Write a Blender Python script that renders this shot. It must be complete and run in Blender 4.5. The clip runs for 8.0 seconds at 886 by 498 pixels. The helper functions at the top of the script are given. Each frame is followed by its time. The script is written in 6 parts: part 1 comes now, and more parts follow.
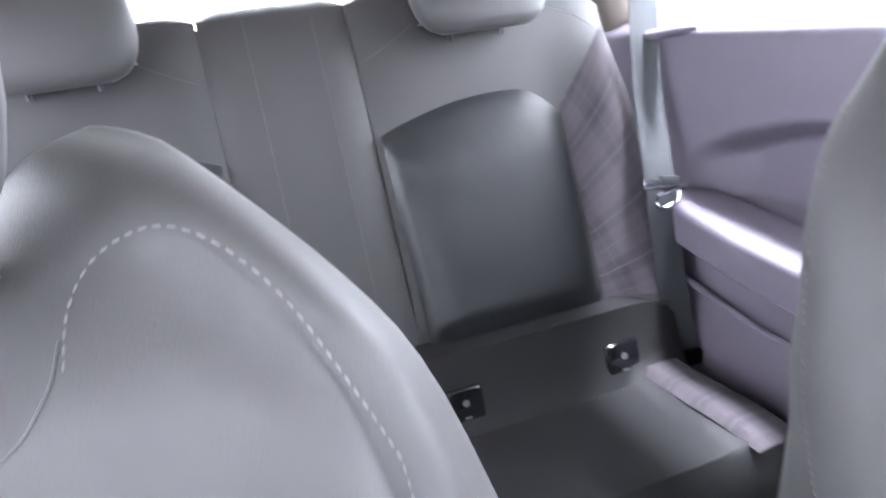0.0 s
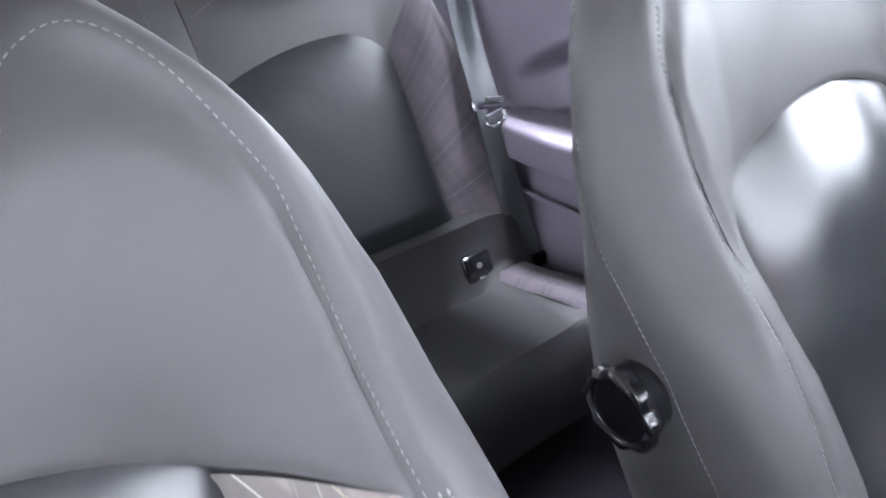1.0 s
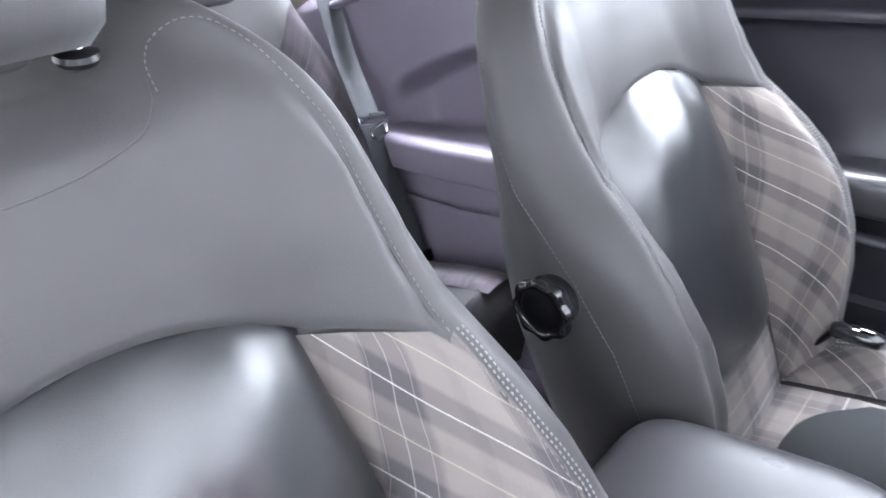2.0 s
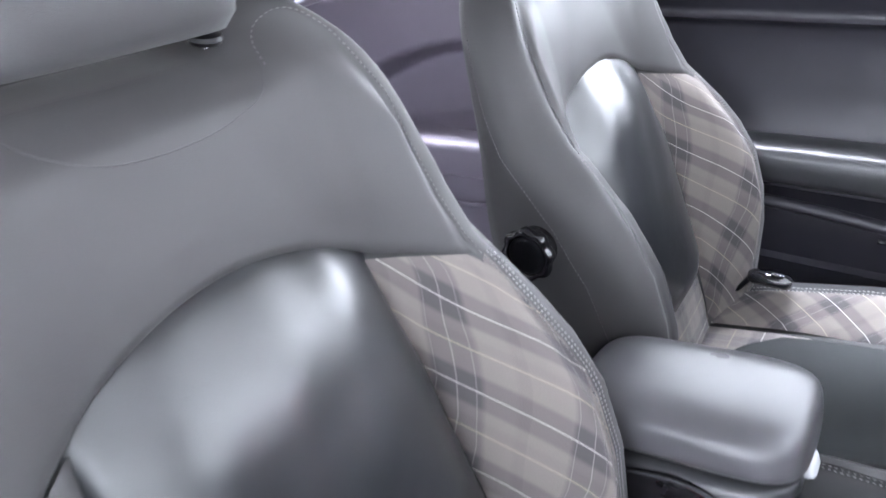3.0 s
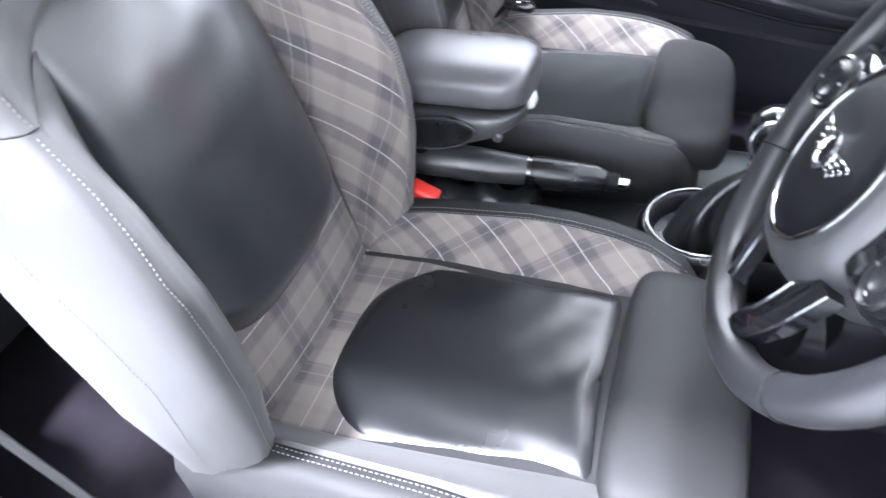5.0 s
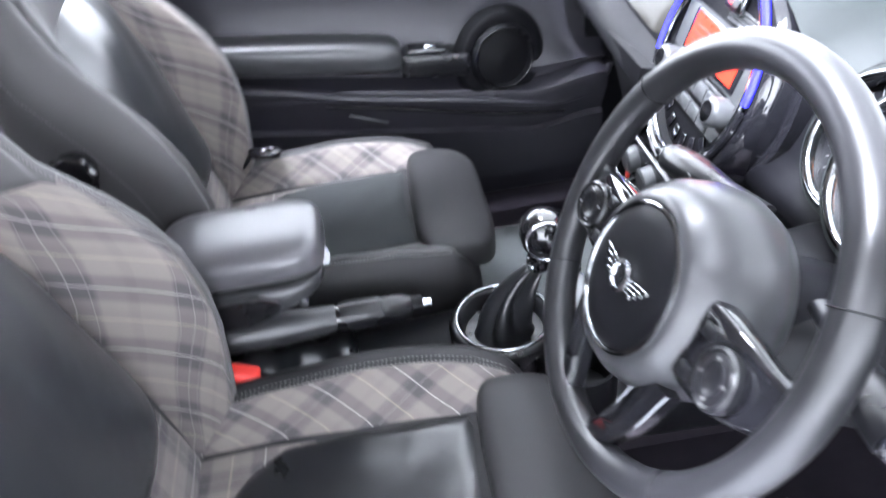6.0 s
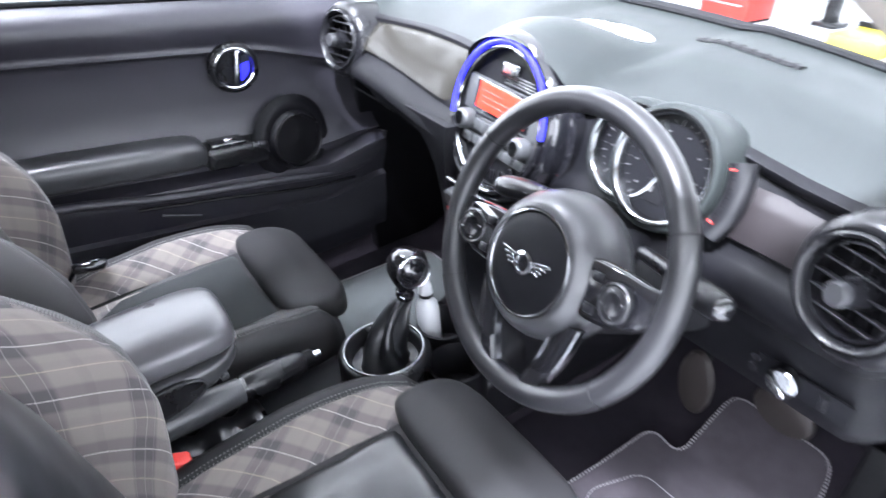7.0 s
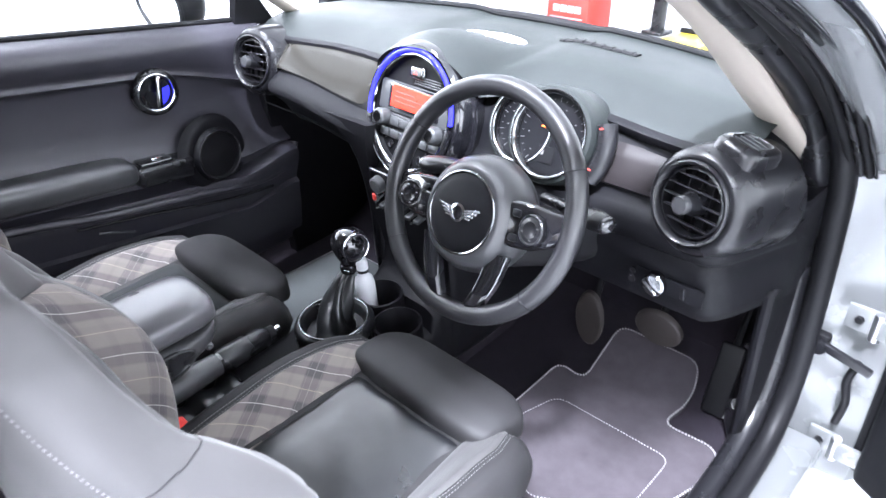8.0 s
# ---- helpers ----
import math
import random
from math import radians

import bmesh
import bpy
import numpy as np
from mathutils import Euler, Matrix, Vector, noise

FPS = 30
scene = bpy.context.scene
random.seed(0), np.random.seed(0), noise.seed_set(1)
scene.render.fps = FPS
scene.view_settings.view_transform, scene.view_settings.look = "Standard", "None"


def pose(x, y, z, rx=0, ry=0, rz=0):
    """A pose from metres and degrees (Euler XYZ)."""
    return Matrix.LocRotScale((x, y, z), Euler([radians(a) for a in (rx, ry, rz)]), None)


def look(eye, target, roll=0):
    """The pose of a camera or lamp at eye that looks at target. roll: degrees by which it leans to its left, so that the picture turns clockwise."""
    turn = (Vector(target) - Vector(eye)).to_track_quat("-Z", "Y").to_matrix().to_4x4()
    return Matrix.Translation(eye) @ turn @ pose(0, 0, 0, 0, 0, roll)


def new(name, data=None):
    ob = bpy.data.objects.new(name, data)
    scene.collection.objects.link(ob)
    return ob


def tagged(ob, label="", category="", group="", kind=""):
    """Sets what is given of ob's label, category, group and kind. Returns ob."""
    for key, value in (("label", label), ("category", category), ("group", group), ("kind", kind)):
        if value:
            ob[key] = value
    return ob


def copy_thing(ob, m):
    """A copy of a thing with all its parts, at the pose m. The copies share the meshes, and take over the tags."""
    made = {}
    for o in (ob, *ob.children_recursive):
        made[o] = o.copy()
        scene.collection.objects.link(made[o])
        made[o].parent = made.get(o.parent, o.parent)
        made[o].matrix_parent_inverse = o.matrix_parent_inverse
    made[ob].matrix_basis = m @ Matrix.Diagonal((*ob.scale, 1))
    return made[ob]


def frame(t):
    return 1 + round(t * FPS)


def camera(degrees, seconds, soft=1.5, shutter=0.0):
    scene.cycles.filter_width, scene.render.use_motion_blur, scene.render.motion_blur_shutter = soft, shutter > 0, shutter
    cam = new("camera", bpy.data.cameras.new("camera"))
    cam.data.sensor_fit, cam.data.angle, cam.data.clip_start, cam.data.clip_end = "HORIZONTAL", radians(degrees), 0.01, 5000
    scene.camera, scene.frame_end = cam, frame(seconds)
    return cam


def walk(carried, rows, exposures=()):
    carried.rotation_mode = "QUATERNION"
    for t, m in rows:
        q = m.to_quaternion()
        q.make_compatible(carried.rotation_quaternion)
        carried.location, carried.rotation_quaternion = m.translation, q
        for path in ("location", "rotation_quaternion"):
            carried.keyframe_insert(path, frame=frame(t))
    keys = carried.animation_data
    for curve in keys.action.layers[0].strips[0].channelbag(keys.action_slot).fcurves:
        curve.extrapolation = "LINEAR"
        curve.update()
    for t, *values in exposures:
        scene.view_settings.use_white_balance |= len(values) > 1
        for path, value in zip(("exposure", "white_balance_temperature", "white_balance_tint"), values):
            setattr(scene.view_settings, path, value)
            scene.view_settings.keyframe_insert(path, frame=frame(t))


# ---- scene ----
cam = camera(66.0, 8.0, shutter=0.5)
PATH = [
    (0, (0.163, 0.005, 0.984), (-0.383, -1.808, 0.339), -7.6),
    (0.5, (0.196, 0.063, 0.96), (-0.561, -1.649, 0.258), -8.7),
    (1, (0.212, 0.11, 0.926), (-0.671, -1.517, 0.168), -12.3),
    (1.5, (0.295, 0.154, 0.924), (-0.772, -1.355, 0.159), -12.8),
    (2.8, (0.51, 0.203, 0.946), (-0.88, -1.016, 0.184), -12.2),
    (3, (0.543, 0.205, 0.948), (-0.853, -0.996, 0.167), -12.1),
    (3.5, (0.646, 0.234, 0.988), (-0.759, -0.893, 0.118), -11.0),
    (4, (0.717, 0.255, 1.024), (-0.681, -0.749, 0.005), -9.5),
    (4.5, (0.778, 0.292, 0.969), (-0.589, -0.496, -0.26), -7.1),
    (4.7, (0.795, 0.309, 0.949), (-0.552, -0.396, -0.35), -6.7),
    (5.8, (0.826, 0.318, 1.016), (-0.716, 0.202, -0.253), -8.0),
    (6, (0.777, 0.245, 1.048), (-0.8, 0.322, -0.181), -7.7),
    (6.5, (0.768, 0.112, 1.11), (-0.774, 0.639, -0.05), -5.9),
    (7, (0.881, -0.015, 1.144), (-0.539, 0.835, 0.022), -4.7),
    (7.5, (0.98, -0.134, 1.18), (-0.326, 0.906, 0.077), -4.4),
    (8, (1.015, -0.247, 1.196), (-0.209, 0.902, 0.109), -4.3),
]
EXPOSURES = [(0.0, 1.20), (0.5, 0.87), (1.0, 0.82), (1.7, 0.78), (3.0, 0.47), (4.0, 0.57), (4.6, 0.62), (5.2, 0.55), (6.0, 0.48), (6.5, 0.36), (7.0, 0.24), (7.5, 0.2), (8.0, 0.08)]
CAR = pose(0, 0, 0, 6, 0, 0)  # how the car stands on the floor
walk(cam, [(t, CAR @ look(eye, target, roll)) for t, eye, target, roll in PATH], exposures=EXPOSURES)

# ---- light ----
world = bpy.data.worlds.new("showroom_air")
scene.world = world
world.use_nodes = True
wn = world.node_tree
wbg = wn.nodes["Background"]
wbg.inputs[0].default_value = (0.80, 0.86, 1.0, 1)
wbg.inputs[1].default_value = 0.5


def area_lamp(name, m, sx, sy, watts, colour):
    d = bpy.data.lights.new(name, "AREA")
    d.shape, d.size, d.size_y, d.energy, d.color = "RECTANGLE", sx, sy, watts, colour
    ob = new(name, d)
    ob.matrix_world = m
    return ob


# unseen lamps: fill panels added on three sides, strips and a downlight overhead
COOL = (0.82, 0.865, 1.0)
area_lamp("daylight_west", pose(-4.35, -0.4, 1.9, 0, -90, 0), 3.7, 9.0, 950, COOL)
area_lamp("daylight_east", pose(5.35, 0.3, 1.9, 0, 90, 0), 2.8, 9.0, 300, COOL)
area_lamp("daylight_north", pose(0.5, 7.8, 2.3, -90, 0, 0), 9.0, 3.0, 420, COOL)
# the corner panel is added only to put a sheen on the leather
for nm, x, y, sx, sy, w in (("strip_east", 1.6, 0.1, 0.6, 5.0, 250), ("downlight_east", 1.25, -0.8, 0.35, 0.35, 1400), ("strip_west", -1.3, -0.3, 0.6, 5.0, 1300), ("strip_north", -0.7, 2.8, 6.0, 1.6, 650), ("strip_south", 0.0, -3.4, 3.0, 1.2, 1100), ("strip_corner", -3.4, 3.3, 1.8, 3.0, 1000)):
    area_lamp(nm, pose(x, y, 3.95), sx, sy, w, COOL)

# ---- materials ----
def material(name, base, rough=0.6, metal=0.0, vary=0.15, vscale=12.0, grain=0.0, gscale=400.0, coat=0.0, spec=0.5, emit=None, estr=0.0, sheen=0.0):
    """A principled material with a broad and a fine variation of colour, and a fine relief."""
    m = bpy.data.materials.new(name)
    m.use_nodes = True
    nt = m.node_tree
    b = nt.nodes["Principled BSDF"]
    b.inputs["Roughness"].default_value = rough
    b.inputs["Metallic"].default_value = metal
    b.inputs["Coat Weight"].default_value = coat
    b.inputs["Specular IOR Level"].default_value = spec
    b.inputs["Sheen Weight"].default_value = sheen
    tc = nt.nodes.new("ShaderNodeTexCoord")
    n1 = nt.nodes.new("ShaderNodeTexNoise")
    n1.inputs["Scale"].default_value, n1.inputs["Detail"].default_value = vscale, 5
    nt.links.new(tc.outputs["Object"], n1.inputs["Vector"])
    ramp = nt.nodes.new("ShaderNodeMix")
    ramp.data_type = "RGBA"
    lo = [c * (1 - vary) for c in base]
    hi = [min(1, c * (1 + vary)) for c in base]
    ramp.inputs[6].default_value, ramp.inputs[7].default_value = (*lo, 1), (*hi, 1)
    nt.links.new(n1.outputs["Fac"], ramp.inputs[0])
    nt.links.new(ramp.outputs[2], b.inputs["Base Color"])
    rr = nt.nodes.new("ShaderNodeMapRange")
    rr.inputs[3].default_value, rr.inputs[4].default_value = max(0, rough - 0.08), min(1, rough + 0.08)
    nt.links.new(n1.outputs["Fac"], rr.inputs[0])
    nt.links.new(rr.outputs[0], b.inputs["Roughness"])
    if grain:
        n2 = nt.nodes.new("ShaderNodeTexNoise")
        n2.inputs["Scale"].default_value, n2.inputs["Detail"].default_value = gscale, 3
        nt.links.new(tc.outputs["Object"], n2.inputs["Vector"])
        bu = nt.nodes.new("ShaderNodeBump")
        bu.inputs["Strength"].default_value, bu.inputs["Distance"].default_value = grain, 0.002
        nt.links.new(n2.outputs["Fac"], bu.inputs["Height"])
        nt.links.new(bu.outputs["Normal"], b.inputs["Normal"])
    if emit:
        b.inputs["Emission Color"].default_value, b.inputs["Emission Strength"].default_value = (*emit, 1), estr
    return m


def leather_material(name, base, rough, crease=0.28, size=16, gloss=0.55):
    m = material(name, base, rough, grain=0.0, vary=0.12, vscale=9, spec=gloss)
    nt = m.node_tree
    b = nt.nodes["Principled BSDF"]
    tc = nt.nodes.new("ShaderNodeTexCoord")
    v = nt.nodes.new("ShaderNodeTexVoronoi")
    v.feature, v.inputs["Scale"].default_value = "DISTANCE_TO_EDGE", 520
    n = nt.nodes.new("ShaderNodeTexNoise")
    n.inputs["Scale"].default_value, n.inputs["Detail"].default_value = size, 2
    add = nt.nodes.new("ShaderNodeMath")
    add.operation = "MULTIPLY_ADD"
    add.inputs[1].default_value = 2.4
    bu = nt.nodes.new("ShaderNodeBump")
    bu.inputs["Strength"].default_value, bu.inputs["Distance"].default_value = crease, 0.003
    nt.links.new(tc.outputs["Object"], v.inputs["Vector"])
    nt.links.new(tc.outputs["Object"], n.inputs["Vector"])
    nt.links.new(n.outputs["Fac"], add.inputs[0])
    weak = nt.nodes.new("ShaderNodeMath")
    weak.operation = "MULTIPLY"
    weak.inputs[1].default_value = 0.12
    nt.links.new(v.outputs["Distance"], weak.inputs[0])
    nt.links.new(weak.outputs[0], add.inputs[2])
    nt.links.new(add.outputs[0], bu.inputs["Height"])
    nt.links.new(bu.outputs["Normal"], b.inputs["Normal"])
    return m


def plaid_material(name, ground, dark, line):
    """Woven check: broad dark bands both ways with pale lines, laid in metres by the UV map."""
    m = bpy.data.materials.new(name)
    m.use_nodes = True
    nt = m.node_tree
    b = nt.nodes["Principled BSDF"]
    b.inputs["Roughness"].default_value, b.inputs["Sheen Weight"].default_value = 0.85, 0.15
    b.inputs["Specular IOR Level"].default_value = 0.25
    uv = nt.nodes.new("ShaderNodeUVMap")
    sep = nt.nodes.new("ShaderNodeSeparateXYZ")
    nt.links.new(uv.outputs[0], sep.inputs[0])

    def node(op, a, c, clamp=False):
        n = nt.nodes.new("ShaderNodeMath")
        n.operation, n.use_clamp = op, clamp
        for i, v in enumerate((a, c)):
            if v is None:
                continue
            if isinstance(v, (int, float)):
                n.inputs[i].default_value = v
            else:
                nt.links.new(v, n.inputs[i])
        return n.outputs[0]

    def stripe(axis, period, centre, half, soft):
        f = node("FRACT", node("ADD", node("DIVIDE", sep.outputs[axis], period), 10.0), None)
        d = node("ABSOLUTE", node("SUBTRACT", f, centre), None)
        d = node("MULTIPLY", d, period)
        return node("DIVIDE", node("SUBTRACT", half + soft / 2, d), soft, True)

    def mix(fac, a, c):
        n = nt.nodes.new("ShaderNodeMix")
        n.data_type = "RGBA"
        nt.links.new(fac, n.inputs[0])
        for i, v in ((6, a), (7, c)):
            if isinstance(v, tuple):
                n.inputs[i].default_value = (*v, 1)
            else:
                nt.links.new(v, n.inputs[i])
        return n.outputs[2]

    # dark bands both ways, each with a white thread in its middle; a yellowish thread between the cross bands
    bands = node("ADD", stripe(0, 0.088, 0.5, 0.0165, 0.004), stripe(1, 0.088, 0.5, 0.0175, 0.005))
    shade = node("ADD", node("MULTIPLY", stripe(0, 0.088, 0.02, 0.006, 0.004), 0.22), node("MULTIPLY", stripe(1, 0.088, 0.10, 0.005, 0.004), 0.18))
    total = node("MULTIPLY", node("ADD", bands, shade), 0.46, True)
    weave = nt.nodes.new("ShaderNodeTexWave")
    weave.inputs["Scale"].default_value, weave.inputs["Distortion"].default_value = 420, 1.0
    nt.links.new(uv.outputs[0], weave.inputs["Vector"])
    col = mix(total, ground, dark)
    fine = node("ADD", node("MULTIPLY", stripe(0, 0.088, 0.36, 0.0003, 0.0005), 0.2), node("MULTIPLY", stripe(0, 0.088, 0.66, 0.0003, 0.0005), 0.2))
    white = node("ADD", node("MULTIPLY", stripe(0, 0.088, 0.5, 0.0004, 0.0006), 0.30), node("MULTIPLY", stripe(1, 0.088, 0.5, 0.0006, 0.0006), 0.85), True)
    col = mix(node("ADD", white, fine, True), col, line)
    col = mix(node("MULTIPLY", stripe(1, 0.088, 0.0, 0.0005, 0.0007), 0.65), col, (line[0] * 0.85, line[1] * 0.78, line[2] * 0.6))
    col = mix(node("MULTIPLY", stripe(1, 0.088, 1.0, 0.0005, 0.0007), 0.65), col, (line[0] * 0.85, line[1] * 0.78, line[2] * 0.6))
    nz = nt.nodes.new("ShaderNodeTexNoise")
    nz.inputs["Scale"].default_value = 900
    nt.links.new(uv.outputs[0], nz.inputs["Vector"])
    col = mix(node("MULTIPLY", nz.outputs["Fac"], 0.25), col, dark)
    nt.links.new(col, b.inputs["Base Color"])
    bu = nt.nodes.new("ShaderNodeBump")
    bu.inputs["Strength"].default_value, bu.inputs["Distance"].default_value = 0.25, 0.0006
    nt.links.new(weave.outputs["Fac"], bu.inputs["Height"])
    nt.links.new(bu.outputs["Normal"], b.inputs["Normal"])
    return m


def glass_material(name, tint, gloss):
    """Thin clear glass: it lets light straight through and mirrors a little of it."""
    m = bpy.data.materials.new(name)
    m.use_nodes = True
    nt = m.node_tree
    clear = nt.nodes.new("ShaderNodeBsdfTransparent")
    clear.inputs[0].default_value = (*tint, 1)
    shine = nt.nodes.new("ShaderNodeBsdfGlossy")
    shine.inputs["Roughness"].default_value = 0.02
    mx = nt.nodes.new("ShaderNodeMixShader")
    mx.inputs[0].default_value = gloss
    nt.links.new(clear.outputs[0], mx.inputs[1])
    nt.links.new(shine.outputs[0], mx.inputs[2])
    nt.links.new(mx.outputs[0], nt.nodes["Material Output"].inputs["Surface"])
    return m


CLOTH = material("grey_leatherette", (0.039, 0.0375, 0.0385), 0.56, vary=0.10, vscale=7, grain=0.12, gscale=900, sheen=0.1)
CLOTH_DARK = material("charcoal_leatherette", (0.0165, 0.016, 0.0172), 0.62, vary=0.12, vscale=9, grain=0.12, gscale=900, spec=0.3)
LEATHER = leather_material("black_leather", (0.012, 0.013, 0.0155), 0.35, 0.32, 14, 0.85)
for key, val in (("Coat Weight", 0.4), ("Coat Roughness", 0.34)):
    LEATHER.node_tree.nodes["Principled BSDF"].inputs[key].default_value = val
LEATHER_SEAT = leather_material("creased_black_leather", (0.0085, 0.009, 0.0105), 0.30, 0.34, 12, 0.6)
LEATHER_REAR = leather_material("dull_black_leather", (0.0155, 0.0165, 0.0190), 0.43, 0.22, 18, 0.5)
PLAID = plaid_material("woven_plaid", (0.182, 0.160, 0.147), (0.058, 0.053, 0.057), (0.50, 0.475, 0.45))
LID = material("armrest_leatherette", (0.070, 0.068, 0.074), 0.30, vary=0.08, vscale=8, grain=0.1, gscale=900)
CENTRE_CLOTH = material("dull_grey_cloth", (0.022, 0.024, 0.025), 0.8, vary=0.12, vscale=9, grain=0.2, gscale=1200, spec=0.25)
# the front plaid's weave in darker colours with weaker contrast
PLAID_REAR = plaid_material("darker_rear_plaid", (0.085, 0.073, 0.084), (0.045, 0.040, 0.048), (0.17, 0.155, 0.165))
STITCH = material("pale_thread", (0.13, 0.126, 0.126), 0.7, vary=0.1)
WHIP = material("whipped_white_yarn", (0.30, 0.285, 0.295), 0.8, vary=0.3, vscale=90)
STITCH_GREY = material("grey_thread", (0.20, 0.195, 0.195), 0.7, vary=0.1)
PLASTIC = material("black_soft_plastic", (0.0045, 0.0045, 0.0058), 0.5, vary=0.12, grain=0.15, gscale=1100, spec=0.13)
PLASTIC_SATIN = material("satin_black_plastic", (0.008, 0.008, 0.0095), 0.28, vary=0.10, grain=0.05, gscale=900, spec=0.38)
DASH_PAD = material("dash_soft_pad", (0.0155, 0.0185, 0.0185), 0.50, vary=0.10, grain=0.2, gscale=1300, spec=0.20)
BELT = material("grey_belt_webbing", (0.040, 0.044, 0.049), 0.6, vary=0.1, grain=0.3, gscale=1500)
GLOSS = material("piano_black", (0.008, 0.008, 0.010), 0.08, vary=0.05, coat=0.6)
CHROME = material("chrome", (0.58, 0.59, 0.61), 0.12, 1.0, vary=0.04)
DARK_CHROME = material("smoked_chrome", (0.26, 0.265, 0.275), 0.14, 1.0, vary=0.05)
SATIN_METAL = material("satin_silver", (0.55, 0.56, 0.58), 0.3, 1.0, vary=0.06)
DECOR = material("dark_checked_decor", (0.020, 0.019, 0.0165), 0.15, vary=0.05, vscale=20, coat=0.0, spec=0.09)
CARPET = material("charcoal_carpet", (0.016, 0.0135, 0.018), 0.95, vary=0.35, vscale=30, grain=0.6, gscale=700, spec=0.1)
TRIM_GREY = material("grey_moulded_trim", (0.170, 0.150, 0.188), 0.5, vary=0.08, grain=0.12, gscale=1100)
RUBBER = material("black_rubber", (0.005, 0.005, 0.006), 0.5, vary=0.15, spec=0.16)
PAINT = material("silver_paint", (0.115, 0.120, 0.123), 0.25, 0.1, vary=0.03, coat=0.8)
BEIGE = material("beige_pillar_fabric", (0.27, 0.238, 0.205), 0.9, vary=0.05, grain=0.2, gscale=1500)
SPEAKER_CLOTH = material("pale_speaker_cloth", (0.105, 0.099, 0.088), 0.7, vary=0.06, grain=0.3, gscale=1500)
WALL = material("white_plaster", (0.86, 0.86, 0.85), 0.8, vary=0.04, vscale=1.5)
FLOOR = material("grey_resin_floor", (0.45, 0.46, 0.47), 0.35, vary=0.08, vscale=2)
RED_PLASTIC = material("red_plastic", (0.75, 0.045, 0.035), 0.4, vary=0.05)
RED_SIGN = material("red_sign", (0.70, 0.03, 0.02), 0.4, vary=0.05)
YELLOW = material("yellow_paint", (0.80, 0.62, 0.05), 0.35, vary=0.05)
WHITE_PLASTIC = material("white_plastic", (0.46, 0.47, 0.48), 0.35, vary=0.03)
RED_LCD = material("red_display", (0.5, 0.02, 0.01), 0.3, vary=0.1, vscale=90, emit=(1.0, 0.06, 0.025), estr=0.9)
BLUE_LED = material("blue_light_ring", (0.02, 0.02, 0.6), 0.3, vary=0.05, emit=(0.03, 0.03, 1.0), estr=1.2)
ORANGE_LED = material("orange_needle", (0.9, 0.2, 0.03), 0.4, vary=0.05, emit=(1.0, 0.25, 0.05), estr=0.8)
DIAL_WHITE = material("dial_print", (0.13, 0.13, 0.13), 0.5, vary=0.02)
DECOR_DARK = material("dark_brown_decor", (0.016, 0.0135, 0.0145), 0.48, vary=0.10, grain=0.08, gscale=900, spec=0.25)
# passenger mat: charcoal pile lightened to grey for the light falling there
MAT_LIT = material("lit_mat_pile", (0.060, 0.066, 0.067), 0.95, vary=0.2, vscale=30, grain=0.5, gscale=700)
PEDAL = material("worn_pedal_rubber", (0.020, 0.0155, 0.0145), 0.6, vary=0.3, vscale=60, grain=0.3, gscale=500)
SWITCH = material("grey_switch_plastic", (0.055, 0.057, 0.060), 0.36, 0.2, vary=0.06)
HUB = material("satin_hub", (0.032, 0.0325, 0.035), 0.34, vary=0.08, grain=0.06, gscale=900)
RIM = material("smooth_rim_leather", (0.0105, 0.0105, 0.012), 0.36, vary=0.04, vscale=3, grain=0.03, gscale=900, spec=0.50)
DOOR_PANEL = material("door_panel_plastic", (0.021, 0.0200, 0.0265), 0.42, vary=0.12, grain=0.18, gscale=1100, spec=0.5)
MAT_DARK = material("charcoal_mat_pile", (0.050, 0.044, 0.051), 0.95, vary=0.35, vscale=26, grain=0.6, gscale=700, spec=0.2)
GLASS = glass_material("clear_glass", (0.97, 0.985, 0.98), 0.05)


# ---- mesh helpers ----
def lerp(a, b, t):
    return a + (b - a) * t


def smooth(a, b, x):
    t = min(1.0, max(0.0, (x - a) / (b - a)))
    return t * t * (3 - 2 * t)


def curve(keys):
    """A smooth-ish function through (x, y) keys."""
    xs, ys = zip(*keys)
    return lambda x: float(np.interp(x, xs, ys))


def finish(bm, sharp=40):
    bmesh.ops.recalc_face_normals(bm, faces=bm.faces)
    for f in bm.faces:
        f.smooth = True
    for e in bm.edges:
        if len(e.link_faces) == 2 and e.calc_face_angle(0) > radians(sharp):
            e.smooth = False
    return bm


def part(name, bm, mat, parent=None, label="", sharp=40):
    me = bpy.data.meshes.new(name)
    finish(bm, sharp).to_mesh(me)
    bm.free()
    me.materials.append(mat)
    ob = new(name, me)
    ob.parent = parent
    if label:
        ob["label"] = label
    return ob


def thing(name, label, category, group="", kind="", at=(0, 0, 0)):
    ob = new(name)
    ob.location = at
    ob.empty_display_size = 0.05
    return tagged(ob, label, category, group, kind)


